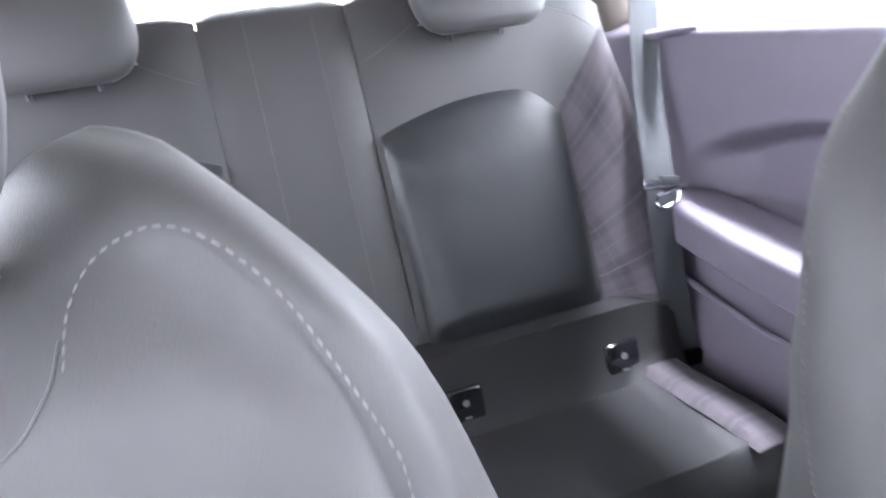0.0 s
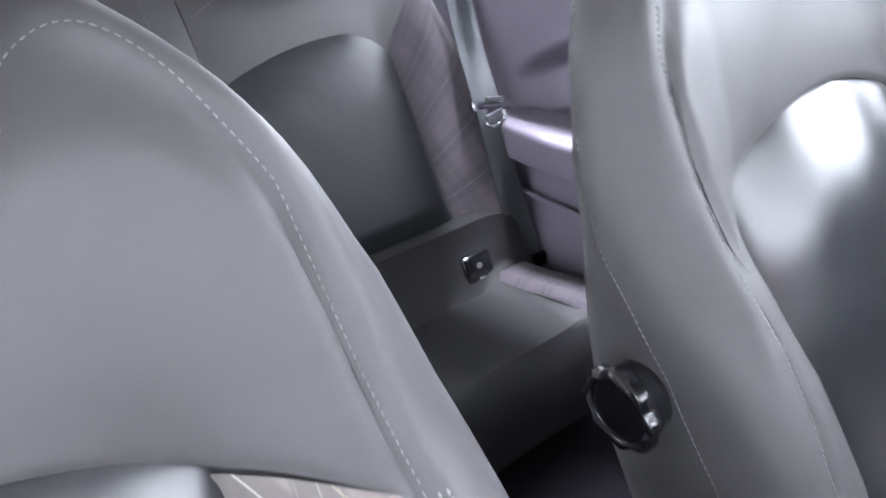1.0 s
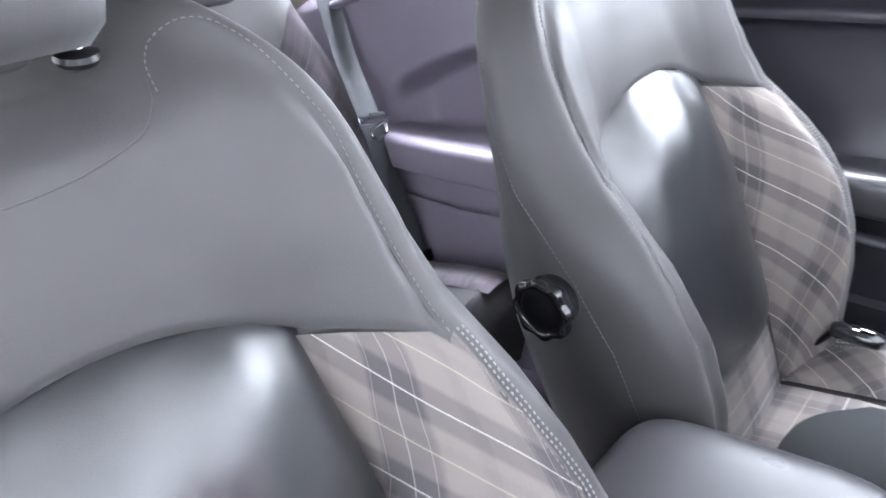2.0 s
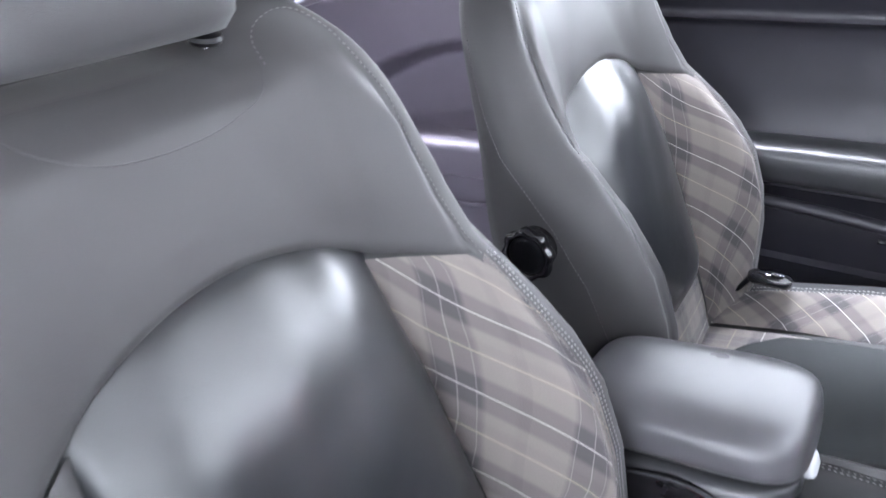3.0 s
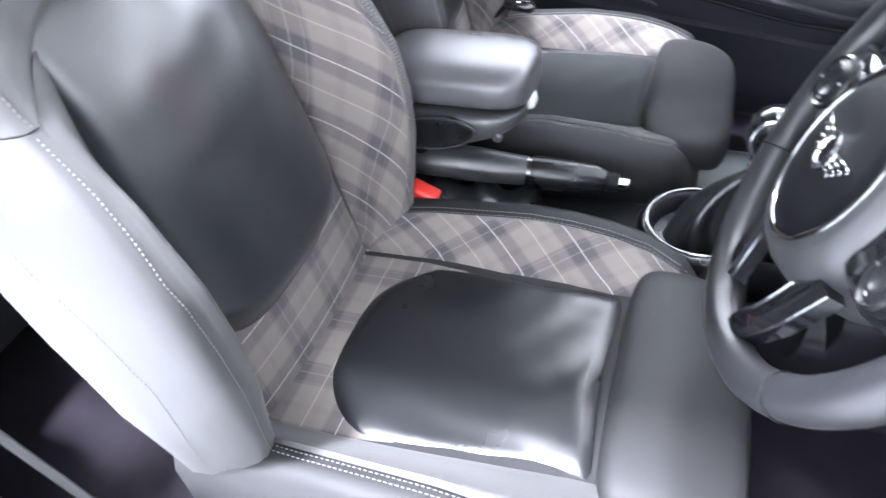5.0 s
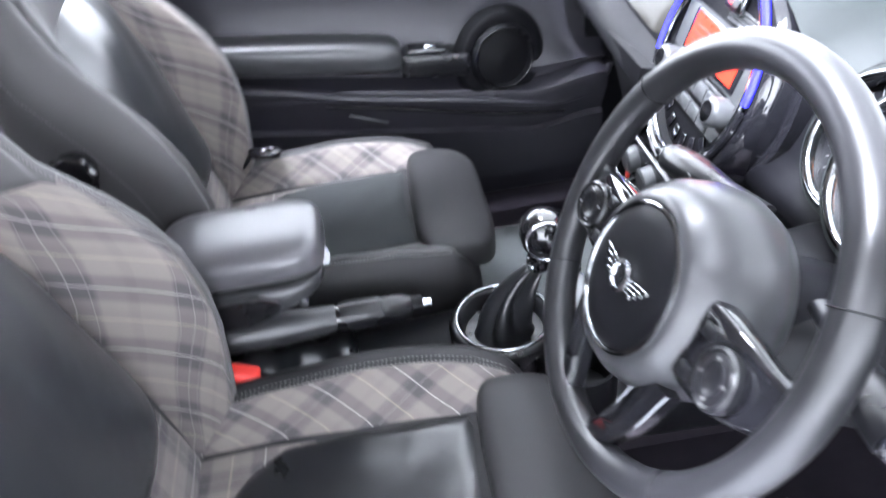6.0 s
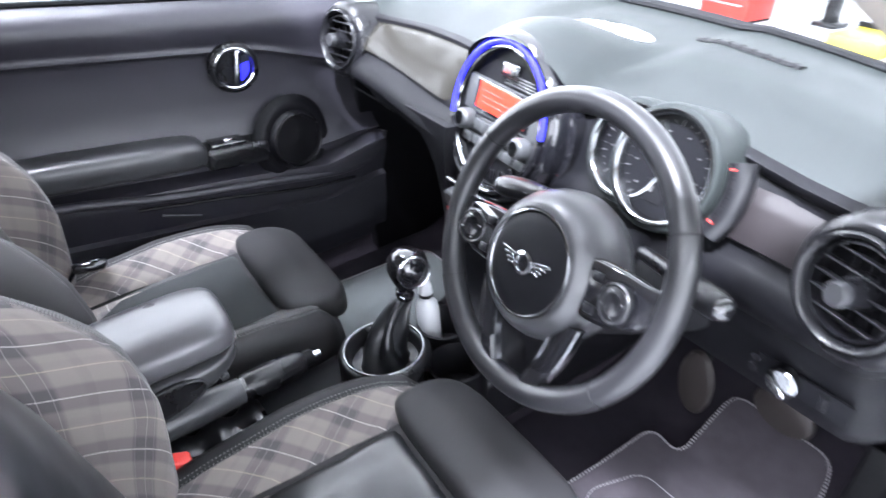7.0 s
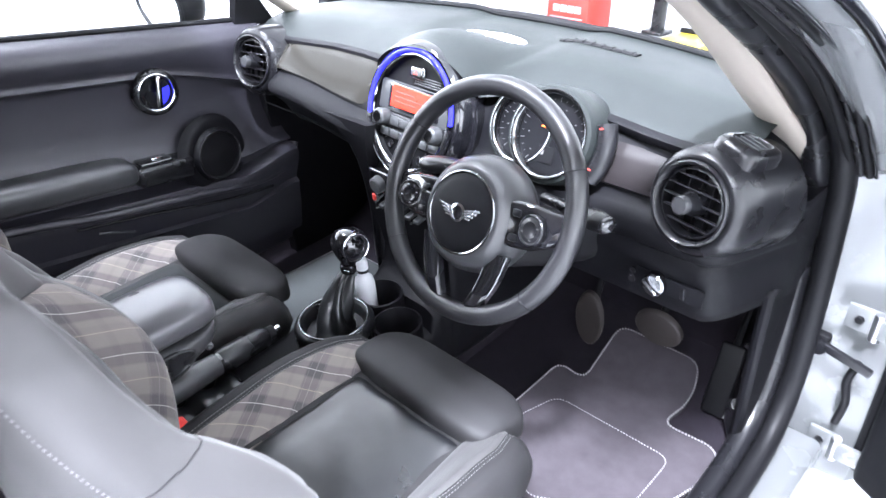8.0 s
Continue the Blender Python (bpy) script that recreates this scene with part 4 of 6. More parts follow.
def round_vent(x, y, z, tilt, turn, label):
    t = thing("air_vent", label, "air vent", "round vents", at=(x, y, z))
    m = pose(0, 0, 0, 90 - tilt, 0, turn)
    part("housing", lathe([(0.092, -0.16), (0.090, -0.05), (0.085, -0.012), (0.077, 0.000), (0.069, 0.003), (0.064, 0.0), (0.060, -0.03)], 56, m), PLASTIC_SATIN, t, "", 60)
    part("rim", lathe([(0.0665, 0.0015), (0.0670, 0.0075), (0.0645, 0.010), (0.0600, 0.007), (0.0585, -0.02)], 56, m), PLASTIC_SATIN, t, "satin black rim", 60)
    part("cavity", lathe([(0.060, -0.03), (0.0, -0.032)], 32, m), RUBBER, t)
    inner = part("inner_ring", lathe([(0.0555, -0.018), (0.0555, 0.000), (0.0525, 0.0015), (0.051, -0.018)], 48, m), PLASTIC_SATIN, t)
    for k in range(-2, 3):
        h = k * 0.0185
        w = math.sqrt(0.052 ** 2 - h * h)
        part("slat", rbox(2 * w, 0.018, 0.0032, 0.001, 1, m @ pose(0, h, -0.008, 90 - 15, 0, 0)), PLASTIC_SATIN, t)
    for k in (-1, 0, 1):
        part("fin", rbox(0.0022, 2 * math.sqrt(0.05 ** 2 - (k * 0.022) ** 2), 0.010, 0.0006, 1, m @ pose(k * 0.022, 0, -0.018)), PLASTIC, t)
    kn = part("knob", lathe([(0.021, -0.02), (0.020, -0.002), (0.0155, 0.012), (0.0145, 0.026), (0.0125, 0.030), (0.0, 0.031)], 28, m), PLASTIC_SATIN, t, "tapered knob", 50)
    part("knob_tip", lathe([(0.0150, 0.018), (0.0152, 0.026), (0.0128, 0.0308), (0.0, 0.0318)], 28, m), HUB, kn, "grey tip")
    return t


round_vent(-0.583, 0.630, 0.674, 14, 10, "round black air vent beside the passenger door")
round_vent(0.624, 0.645, 0.665, 13, -12, "round black air vent beside the driver's door")


def centre_display():
    t = thing("centre_display", "round centre display with blue light ring and red screen", "display", at=(0.0, 0.632, 0.668))
    m = pose(0, 0, 0, 90 - 18, 0, -3)
    part("housing", lathe([(0.150, -0.16), (0.150, -0.03), (0.146, -0.010), (0.138, -0.004), (0.133, -0.010)], 72, m), GLOSS, t, "glossy black housing", 60)
    part("face", lathe([(0.136, -0.010), (0.122, -0.012), (0.117, -0.022), (0.0, -0.022)], 72, m), PLASTIC, t)
    arc = [m @ Vector((0.1275 * math.cos(a), 0.1275 * math.sin(a), -0.004)) for a in np.linspace(radians(2), radians(192), 72)]
    part("light_ring", tube(arc, 0.0048, 8), BLUE_LED, t, "blue glowing ring")
    arc2 = [m @ Vector((0.1275 * math.cos(a), 0.1275 * math.sin(a), -0.006)) for a in np.linspace(radians(196), radians(358), 48)]
    part("lower_ring", tube(arc2, 0.0056, 8), GLOSS, t)
    ring = [m @ Vector((0.1185 * math.cos(a), 0.1185 * math.sin(a), -0.006)) for a in np.linspace(0, 2 * math.pi, 72, endpoint=False)]
    part("chrome_ring", tube(ring, 0.0036, 8, True), CHROME, t, "thin chrome ring")
    fr = part("screen_frame", rbox(0.218, 0.064, 0.012, 0.005, 2, m @ pose(0, 0.022, -0.018)), SWITCH, t, "silver screen surround")
    part("bezel", rbox(0.160, 0.056, 0.008, 0.003, 2, m @ pose(0.004, 0.024, -0.014)), GLOSS, fr)
    scr = part("screen", rbox(0.142, 0.046, 0.004, 0.001, 1, m @ pose(0.004, 0.025, -0.0105)), RED_LCD, t, "red lit dot screen")
    for k, (x, y, w) in enumerate(((-0.025, 0.034, 0.06), (-0.005, 0.024, 0.10), (-0.02, 0.014, 0.07))):
        part("text_line", rbox(w, 0.003, 0.0008, 0.0003, 1, m @ pose(x, y, -0.0081)), RED_PLASTIC, scr)
    hz = part("hazard_button", rbox(0.044, 0.026, 0.012, 0.011, 4, m @ pose(0.0, 0.083, -0.016)), DARK_CHROME, t, "chrome-framed hazard button")
    part("hazard_key", rbox(0.032, 0.016, 0.010, 0.006, 4, m @ pose(0.0, 0.083, -0.0125)), SWITCH, hz)
    part("hazard_mark", lathe([(0.0, 0.0012), (0.005, 0.0012), (0.0058, 0.0)], 3, m @ pose(0.0, 0.082, -0.0075, 0, 0, 90)), RED_PLASTIC, hz, "red triangle")
    for k in range(4):
        part("cd_slat", rbox(0.085, 0.0025, 0.004, 0.001, 1, m @ pose(0.03, 0.060 + 0.005 * k, -0.020)), SWITCH, t)
    band = part("control_band", rbox(0.222, 0.034, 0.010, 0.006, 2, m @ pose(0, -0.028, -0.018)), PLASTIC_SATIN, t, "grey control band")
    for x in (-0.083, 0.083):
        kb = part("rotary_knob", lathe([(0.019, -0.020), (0.0185, 0.004), (0.016, 0.009), (0.012, 0.0105), (0, 0.010)], 28, m @ pose(x, -0.026, 0)), SWITCH, t, "silver rotary knob", 50)
        part("knob_face", lathe([(0.0125, 0.0106), (0.0, 0.0115)], 24, m @ pose(x, -0.026, 0)), DARK_CHROME, kb)
    for k in range(4):
        part("key", rbox(0.030, 0.020, 0.006, 0.002, 2, m @ pose(-0.048 + 0.032 * k, -0.028, -0.0125)), SWITCH, band)
    for k in range(6):
        part("preset_button", rbox(0.030, 0.018, 0.010, 0.003, 2, m @ pose(-0.078 + 0.0315 * k, -0.056, -0.017)), SWITCH, t, "")
    for k in range(10):
        a = radians(205 + 130 * k / 9)
        part("ring_tile", rbox(0.013, 0.020, 0.004, 0.001, 1, m @ pose(0.100 * math.cos(a), 0.100 * math.sin(a), -0.020, 0, 0, math.degrees(a) + 90)), GLOSS, t)
    # narrow vents either side
    for sg in (-1, 1):
        v = part("side_vent", lathe([(0.0, -0.02), (0.058, -0.02), (0.066, 0.0), (0.070, -0.02), (0.066, -0.06)], 40, m @ pose(sg * 0.108, -0.002, -0.030) @ Matrix.Diagonal((0.62, 1.0, 1.0, 1.0))), GLOSS, t, "narrow black vent")
        for k in range(-3, 4):
            part("slat", rbox(0.05, 0.0025, 0.010, 0.0006, 1, m @ pose(sg * 0.118, 0.015 * k, -0.042)), PLASTIC_SATIN, v)
        part("vent_knob", lathe([(0.007, -0.02), (0.006, 0.006), (0.0, 0.007)], 14, m @ pose(sg * 0.135, 0.0, -0.038)), CHROME, v)


centre_display()


def steering_wheel():
    t = thing("steering_wheel", "black leather steering wheel with chrome-ringed airbag cover", "steering wheel", at=(0.350, 0.458, 0.658))
    m = pose(0, 0, 0, 90 - 27, 0, 0)
    R = 0.1855
    ring, rings = [], []
    for i in range(112):
        a = 2 * math.pi * i / 112
        rings.append([m @ Vector(((R + 0.0165 * math.cos(q)) * math.cos(a), (R + 0.0165 * math.cos(q)) * math.sin(a), 0.0175 * math.sin(q))) for q in (2 * math.pi * k / 18 for k in range(18))])
    rings.append(rings[0])
    b = loft(rings, True, False)
    bmesh.ops.remove_doubles(b, verts=b.verts, dist=1e-6)
    rim = part("rim", b, RIM, t, "smooth black leather rim", 80)
    for a0 in (radians(-38), radians(218), radians(30), radians(150)):
        part("rim_seam", tube([m @ Vector(((R + 0.0168 * math.cos(q)) * math.cos(a0), (R + 0.0168 * math.cos(q)) * math.sin(a0), 0.0178 * math.sin(q))) for q in np.linspace(0, 2 * math.pi, 24, endpoint=False)], 0.0009, 5, True), RUBBER, rim)
    # the hub sits a little below the rim's centre, turned with the wheel
    m = m @ pose(0.002, -0.021, 0, 0, 0, 4.5)
    hub = part("hub", lathe([(0.060, -0.080), (0.085, -0.066), (0.0935, -0.045), (0.0945, -0.020), (0.091, 0.002), (0.084, 0.018), (0.075, 0.029), (0.0695, 0.0325), (0.066, 0.032)], 64, m @ Matrix.Diagonal((1.0, 1.04, 1.0, 1.0))), HUB, t, "grey-black domed hub", 60)
    part("airbag_cover", lathe([(0.066, 0.030), (0.062, 0.033), (0.050, 0.0355), (0.025, 0.037), (0.0, 0.0375)], 56, m), PLASTIC, hub, "", 60)
    ring = [m @ Vector((0.0655 * math.cos(a), 0.0655 * math.sin(a), 0.0315)) for a in np.linspace(0, 2 * math.pi, 72, endpoint=False)]
    part("trim_ring", tube(ring, 0.0028, 8, True), DARK_CHROME, hub, "chrome trim ring")
    bd = part("badge", lathe([(0.0150, 0.036), (0.0150, 0.0410), (0.0110, 0.0420), (0.0100, 0.0395)], 28, m), CHROME, hub, "chrome round badge")
    for sg in (1, -1):
        for k in range(4):
            ln = 0.030 - 0.0055 * k
            part("badge_bar", rbox(ln, 0.0040, 0.0028, 0.0008, 1, m @ pose(sg * (0.0125 + ln / 2), 0.0070 - 0.0046 * k, 0.0385, 0, 0, sg * (9 - 3 * k))), DARK_CHROME, bd)
    part("badge_disc", lathe([(0.0102, 0.0385), (0.0098, 0.040), (0.0, 0.0402)], 28, m), GLOSS, bd)
    for sg in (1, -1):
        rows = ((0.066, 0.004, 0.036, 0.016, 0.030), (0.095, 0.005, 0.037, 0.018, 0.028), (0.125, 0.006, 0.035, 0.016, 0.024), (0.150, 0.009, 0.028, 0.010, 0.02), (0.176, 0.016, 0.020, 0.002, 0.016))
        rg = []
        for x, y0, h, z, th in rows:
            rg.append([m @ Vector((sg * x, y0 + h * math.copysign(abs(math.cos(q)) ** 0.5, math.cos(q)), z - th / 2 + th / 2 * math.copysign(abs(math.sin(q)) ** 0.5, math.sin(q)))) for q in (2 * math.pi * i / 20 for i in range(20))])
        sp = part("spoke", loft(rg), GLOSS, t, "black button spoke", 60)
        mm = m @ pose(sg * 0.128, 0.004, 0.016, 0, sg * -8, 0)
        part("control_dial", lathe([(0.024, -0.004), (0.0245, 0.004), (0.022, 0.0065), (0.0195, 0.005)], 36, mm), PLASTIC_SATIN, sp, "satin control dial")
        part("dial_face", lathe([(0.0195, 0.005), (0.013, 0.0068), (0.008, 0.004), (0, 0.004)], 32, mm), PLASTIC_SATIN, sp)
        for a in range(4):
            part("dial_mark", rbox(0.0045, 0.0016, 0.0008, 0.0003, 1, mm @ pose(0.0155 * math.cos(a * math.pi / 2 + 0.3), 0.0155 * math.sin(a * math.pi / 2 + 0.3), 0.0070)), DIAL_WHITE, sp)
        for k in (-1, 1):
            part("spoke_key", rbox(0.016, 0.012, 0.006, 0.003, 2, m @ pose(sg * 0.096, 0.004 + 0.019 * k, 0.0175)), PLASTIC_SATIN, sp)
    # open lower spokes, a glossy fork with bright edges
    for sg in (1, -1):
        lo = bezier([(sg * 0.070, -0.050, 0.002), (sg * 0.060, -0.100, 0.002), (sg * 0.042, -0.140, 0.001), (sg * 0.024, -0.176, 0.0)], 15)
        f = part("lower_spoke", loft([[m @ Vector((p.x + sx * (0.019 - 0.0004 * i), p.y, p.z + sz)) for sx, sz in ((-1, -0.008), (1, -0.008), (1, 0.004), (0.6, 0.009), (-0.6, 0.009), (-1, 0.004))] for i, p in enumerate(lo)]), GLOSS, t, "glossy black lower spoke", 40)
        for w in (-1, 1):
            part("bright_edge", tube([m @ Vector((p.x + w * (0.0186 - 0.0004 * i), p.y, p.z + 0.0055)) for i, p in enumerate(lo)], 0.0010, 6), DARK_CHROME, f, "chrome edge")
    part("column", tube([m @ Vector((0, 0, -0.06)), m @ Vector((0, 0, -0.12)), m @ Vector((0, 0, -0.22))], [0.045, 0.055, 0.06], 24), PLASTIC, t)


steering_wheel()


def stalk(name, p0, p1, label):
    t = thing(name, label, "control stalk", "column stalks")
    a, b = Vector(p0), Vector(p1)
    d = b - a
    prof = ((0.0, 0.010), (0.35, 0.0115), (0.50, 0.0150), (0.64, 0.0190), (0.80, 0.0205), (0.90, 0.0190), (0.925, 0.0175))
    part("arm", tube([a + d * k for k, r in prof], [r for k, r in prof], 20, flat=0.8), PLASTIC_SATIN, t, "", 60)
    part("tip", tube([a + d * k for k in (0.925, 0.930, 0.96, 0.985, 1.0)], [0.0165, 0.0175, 0.0160, 0.0120, 0.005], 20, flat=0.8), GLOSS, t, "rounded glossy tip", 60)
    for k in range(3):
        q = a + d * (0.58 + 0.12 * k)
        part("mark", rbox(0.008, 0.002, 0.003, 0.0005, 1, pose(q.x, q.y - 0.016, q.z + 0.004)), DIAL_WHITE, t)


stalk("wiper_stalk", (0.30, 0.57, 0.655), (0.128, 0.545, 0.626), "black wiper stalk behind the steering wheel")
stalk("indicator_stalk", (0.41, 0.56, 0.640), (0.562, 0.525, 0.656), "black indicator stalk with white symbols")


def cluster():
    t = thing("instrument_cluster", "round chrome-rimmed instrument cluster behind the wheel", "gauge", at=(0.339, 0.655, 0.695))
    m = pose(0, 0, 0, 90 - 24, 0, 0)
    for x, r, dz in ((0.006, 0.074, 0.0), (-0.064, 0.064, -0.014)):
        mm = m @ pose(x, 0.006, dz)
        hs = part("housing", lathe([(r * 0.8, -0.13), (r + 0.012, -0.088), (r + 0.0145, -0.080), (r + 0.0145, -0.006), (r + 0.011, 0.003), (r + 0.003, 0.005)], 56, mm), DASH_PAD, t, "satin grey-black cowl", 40)
        part("rim", lathe([(r + 0.005, 0.002), (r + 0.0045, 0.0075), (r + 0.001, 0.008), (r - 0.003, 0.004), (r - 0.004, -0.012)], 56, mm), DARK_CHROME, hs, "chrome rim", 60)
        face = part("dial_face", lathe([(r - 0.003, -0.010), (0, -0.010)], 48, mm), PLASTIC, t)
        for k in range(0, 25):
            a = radians(230 - 280 * k / 24)
            big = k % 3 == 0
            part("tick", rbox(0.0085 if big else 0.004, 0.0013 if big else 0.0008, 0.0008, 0.0002, 1, mm @ pose((r - 0.011) * math.cos(a), (r - 0.011) * math.sin(a), -0.0092, 0, 0, math.degrees(a))), DIAL_WHITE, face)
        for k in range(8):
            a = radians(222 - 264 * k / 7)
            part("numeral", rbox(0.0032, 0.0020, 0.0006, 0.0002, 1, mm @ pose((r - 0.024) * math.cos(a), (r - 0.024) * math.sin(a), -0.0092)), DIAL_WHITE, face)
        part("needle", rbox(0.036, 0.0026, 0.002, 0.0006, 1, mm @ pose(-0.006 if x > 0 else -0.012, 0.010, -0.006, 0, 0, -6 if x > 0 else 205)), ORANGE_LED, face, "orange needle")
    part("info_screen", rbox(0.034, 0.030, 0.0015, 0.0005, 1, m @ pose(0.004, -0.030, -0.0085)), RUBBER, t)
    part("info_mark", rbox(0.006, 0.009, 0.001, 0.0003, 1, m @ pose(-0.004, -0.027, -0.0072)), DIAL_WHITE, t, "pale fuel symbol")
    # curved fuel gauge on the outer side
    arc = [m @ Vector((0.006 + 0.104 * math.cos(a), 0.006 + 0.104 * math.sin(a), -0.020)) for a in np.linspace(radians(-32), radians(24), 14)]
    fg = part("fuel_gauge", tube(arc, 0.0115, 14, flat=1.5), PLASTIC_SATIN, t, "curved black fuel gauge", 60)
    for k in range(8):
        a = radians(-27 + 46 * k / 7)
        part("segment", rbox(0.008, 0.0022, 0.001, 0.0003, 1, m @ pose(0.006 + 0.103 * math.cos(a), 0.006 + 0.103 * math.sin(a), 0.0022, 0, 0, math.degrees(a))), RED_PLASTIC if k in (1, 7) else RUBBER, fg, "fuel segment")
    part("reset_button", lathe([(0.006, -0.01), (0.006, 0.006), (0, 0.007)], 16, m @ pose(0.098, -0.075, 0.0)), PLASTIC_SATIN, t)


cluster()


def light_switch():
    t = thing("light_switch", "chrome rotary headlight switch on the dashboard", "switch", at=(0.572, 0.672, 0.478))
    m = pose(0, 0, 0, 84, 0, 0)
    part("panel", rbox(0.130, 0.034, 0.006, 0.003, 2, m @ pose(0.022, 0, 0.001)), PLASTIC, t)
    kb = part("rotary_knob", lathe([(0.022, 0.0), (0.021, 0.014), (0.017, 0.017), (0, 0.016)], 32, m), DARK_CHROME, t, "satin rotary knob")
    part("grip", rbox(0.036, 0.011, 0.016, 0.004, 2, m @ pose(0, 0, 0.022, 0, 0, -40)), CHROME, kb, "chrome grip")
    for k in (0, 1):
        part("fog_button", lathe([(0.006, 0.0), (0.006, 0.005), (0, 0.005)], 16, m @ pose(-0.044, -0.009 + 0.017 * k, 0.002)), PLASTIC_SATIN, t)
    part("dimmer", rbox(0.008, 0.022, 0.008, 0.002, 2, m @ pose(0.052, 0, 0.004)), PLASTIC_SATIN, t)


light_switch()


# ---- centre console ----
def console():
    t = thing("centre_console", "black centre console with cup holders and tray", "console")
    rings = []
    for y, w, z1 in ((0.95, 0.135, 0.56), (0.70, 0.135, 0.555), (0.625, 0.132, 0.545), (0.605, 0.130, 0.52), (0.600, 0.127, 0.42), (0.612, 0.124, 0.33), (0.605, 0.120, 0.285), (0.58, 0.118, 0.262), (0.555, 0.117, 0.250), (0.545, 0.117, 0.200), (0.43, 0.112, 0.200), (0.42, 0.112, 0.250), (0.28, 0.105, 0.245), (0.10, 0.10, 0.235), (-0.06, 0.095, 0.225), (-0.20, 0.09, 0.22), (-0.30, 0.09, 0.21)):
        z0 = 0.05
        rings.append(supershape(0.0, (z0 + z1) / 2, w, (z1 - z0) / 2, y, 0.32))
    part("body", loft(rings), PLASTIC, t, "", 50)
    # row of toggle switches, and the start switch in red
    for k in range(5):
        sw = part("toggle_switch", rbox(0.016, 0.030, 0.010, 0.003, 2, pose(-0.052 + 0.028 * k, 0.588, 0.455, 8, 0, 0)), SWITCH, t, "grey toggle switch")
        part("guard", tube([(-0.066 + 0.028 * k, 0.596, 0.470), (-0.066 + 0.028 * k, 0.572, 0.462), (-0.066 + 0.028 * k, 0.572, 0.446), (-0.066 + 0.028 * k, 0.596, 0.440)], 0.0022, 8), SWITCH, t)
    part("hazard_lamp", lathe([(0.014, 0.0), (0.014, 0.008), (0.011, 0.010), (0, 0.010)], 24, pose(-0.086, 0.596, 0.462, 90, 0, 0)), CHROME, t, "chrome-ringed start switch")
    part("start_key", rbox(0.012, 0.006, 0.018, 0.003, 2, pose(-0.086, 0.586, 0.462)), RED_PLASTIC, t, "red start toggle")
    part("climate_panel", rbox(0.19, 0.014, 0.060, 0.006, 3, pose(0.0, 0.594, 0.505, 6, 0, 0)), GLOSS, t)
    for x in (-0.06, 0.0, 0.06):
        part("climate_knob", lathe([(0.020, 0.0), (0.019, 0.016), (0.015, 0.019), (0, 0.018)], 28, pose(x, 0.588, 0.505, 96, 0, 0)), SWITCH, t, "grey climate knob")
    # cup holders
    for x, y in ((0.098, 0.462), (-0.012, 0.508)):
        cup = part("cup_holder", lathe([(0.046, -0.08), (0.046, 0.0), (0.050, 0.010), (0.054, 0.008), (0.055, -0.066)], 40, pose(x, y, 0.262)), PLASTIC, t, "dark round cup holder", 60)
        part("cup_floor", lathe([(0.046, -0.070), (0, -0.070)], 32, pose(x, y, 0.262)), RUBBER, cup)
    # open tray beside the handbrake
    part("tray_rim", tube([(0.012, 0.10, 0.247), (0.012, 0.24, 0.252), (0.030, 0.265, 0.252), (0.075, 0.265, 0.252), (0.090, 0.24, 0.250), (0.090, 0.10, 0.243), (0.075, 0.08, 0.243), (0.028, 0.08, 0.244)], 0.006, 8, True), PLASTIC_SATIN, t)
    part("tray_floor", rbox(0.074, 0.18, 0.004, 0.002, 1, pose(0.051, 0.172, 0.2475)), RUBBER, t)

    return t


console()


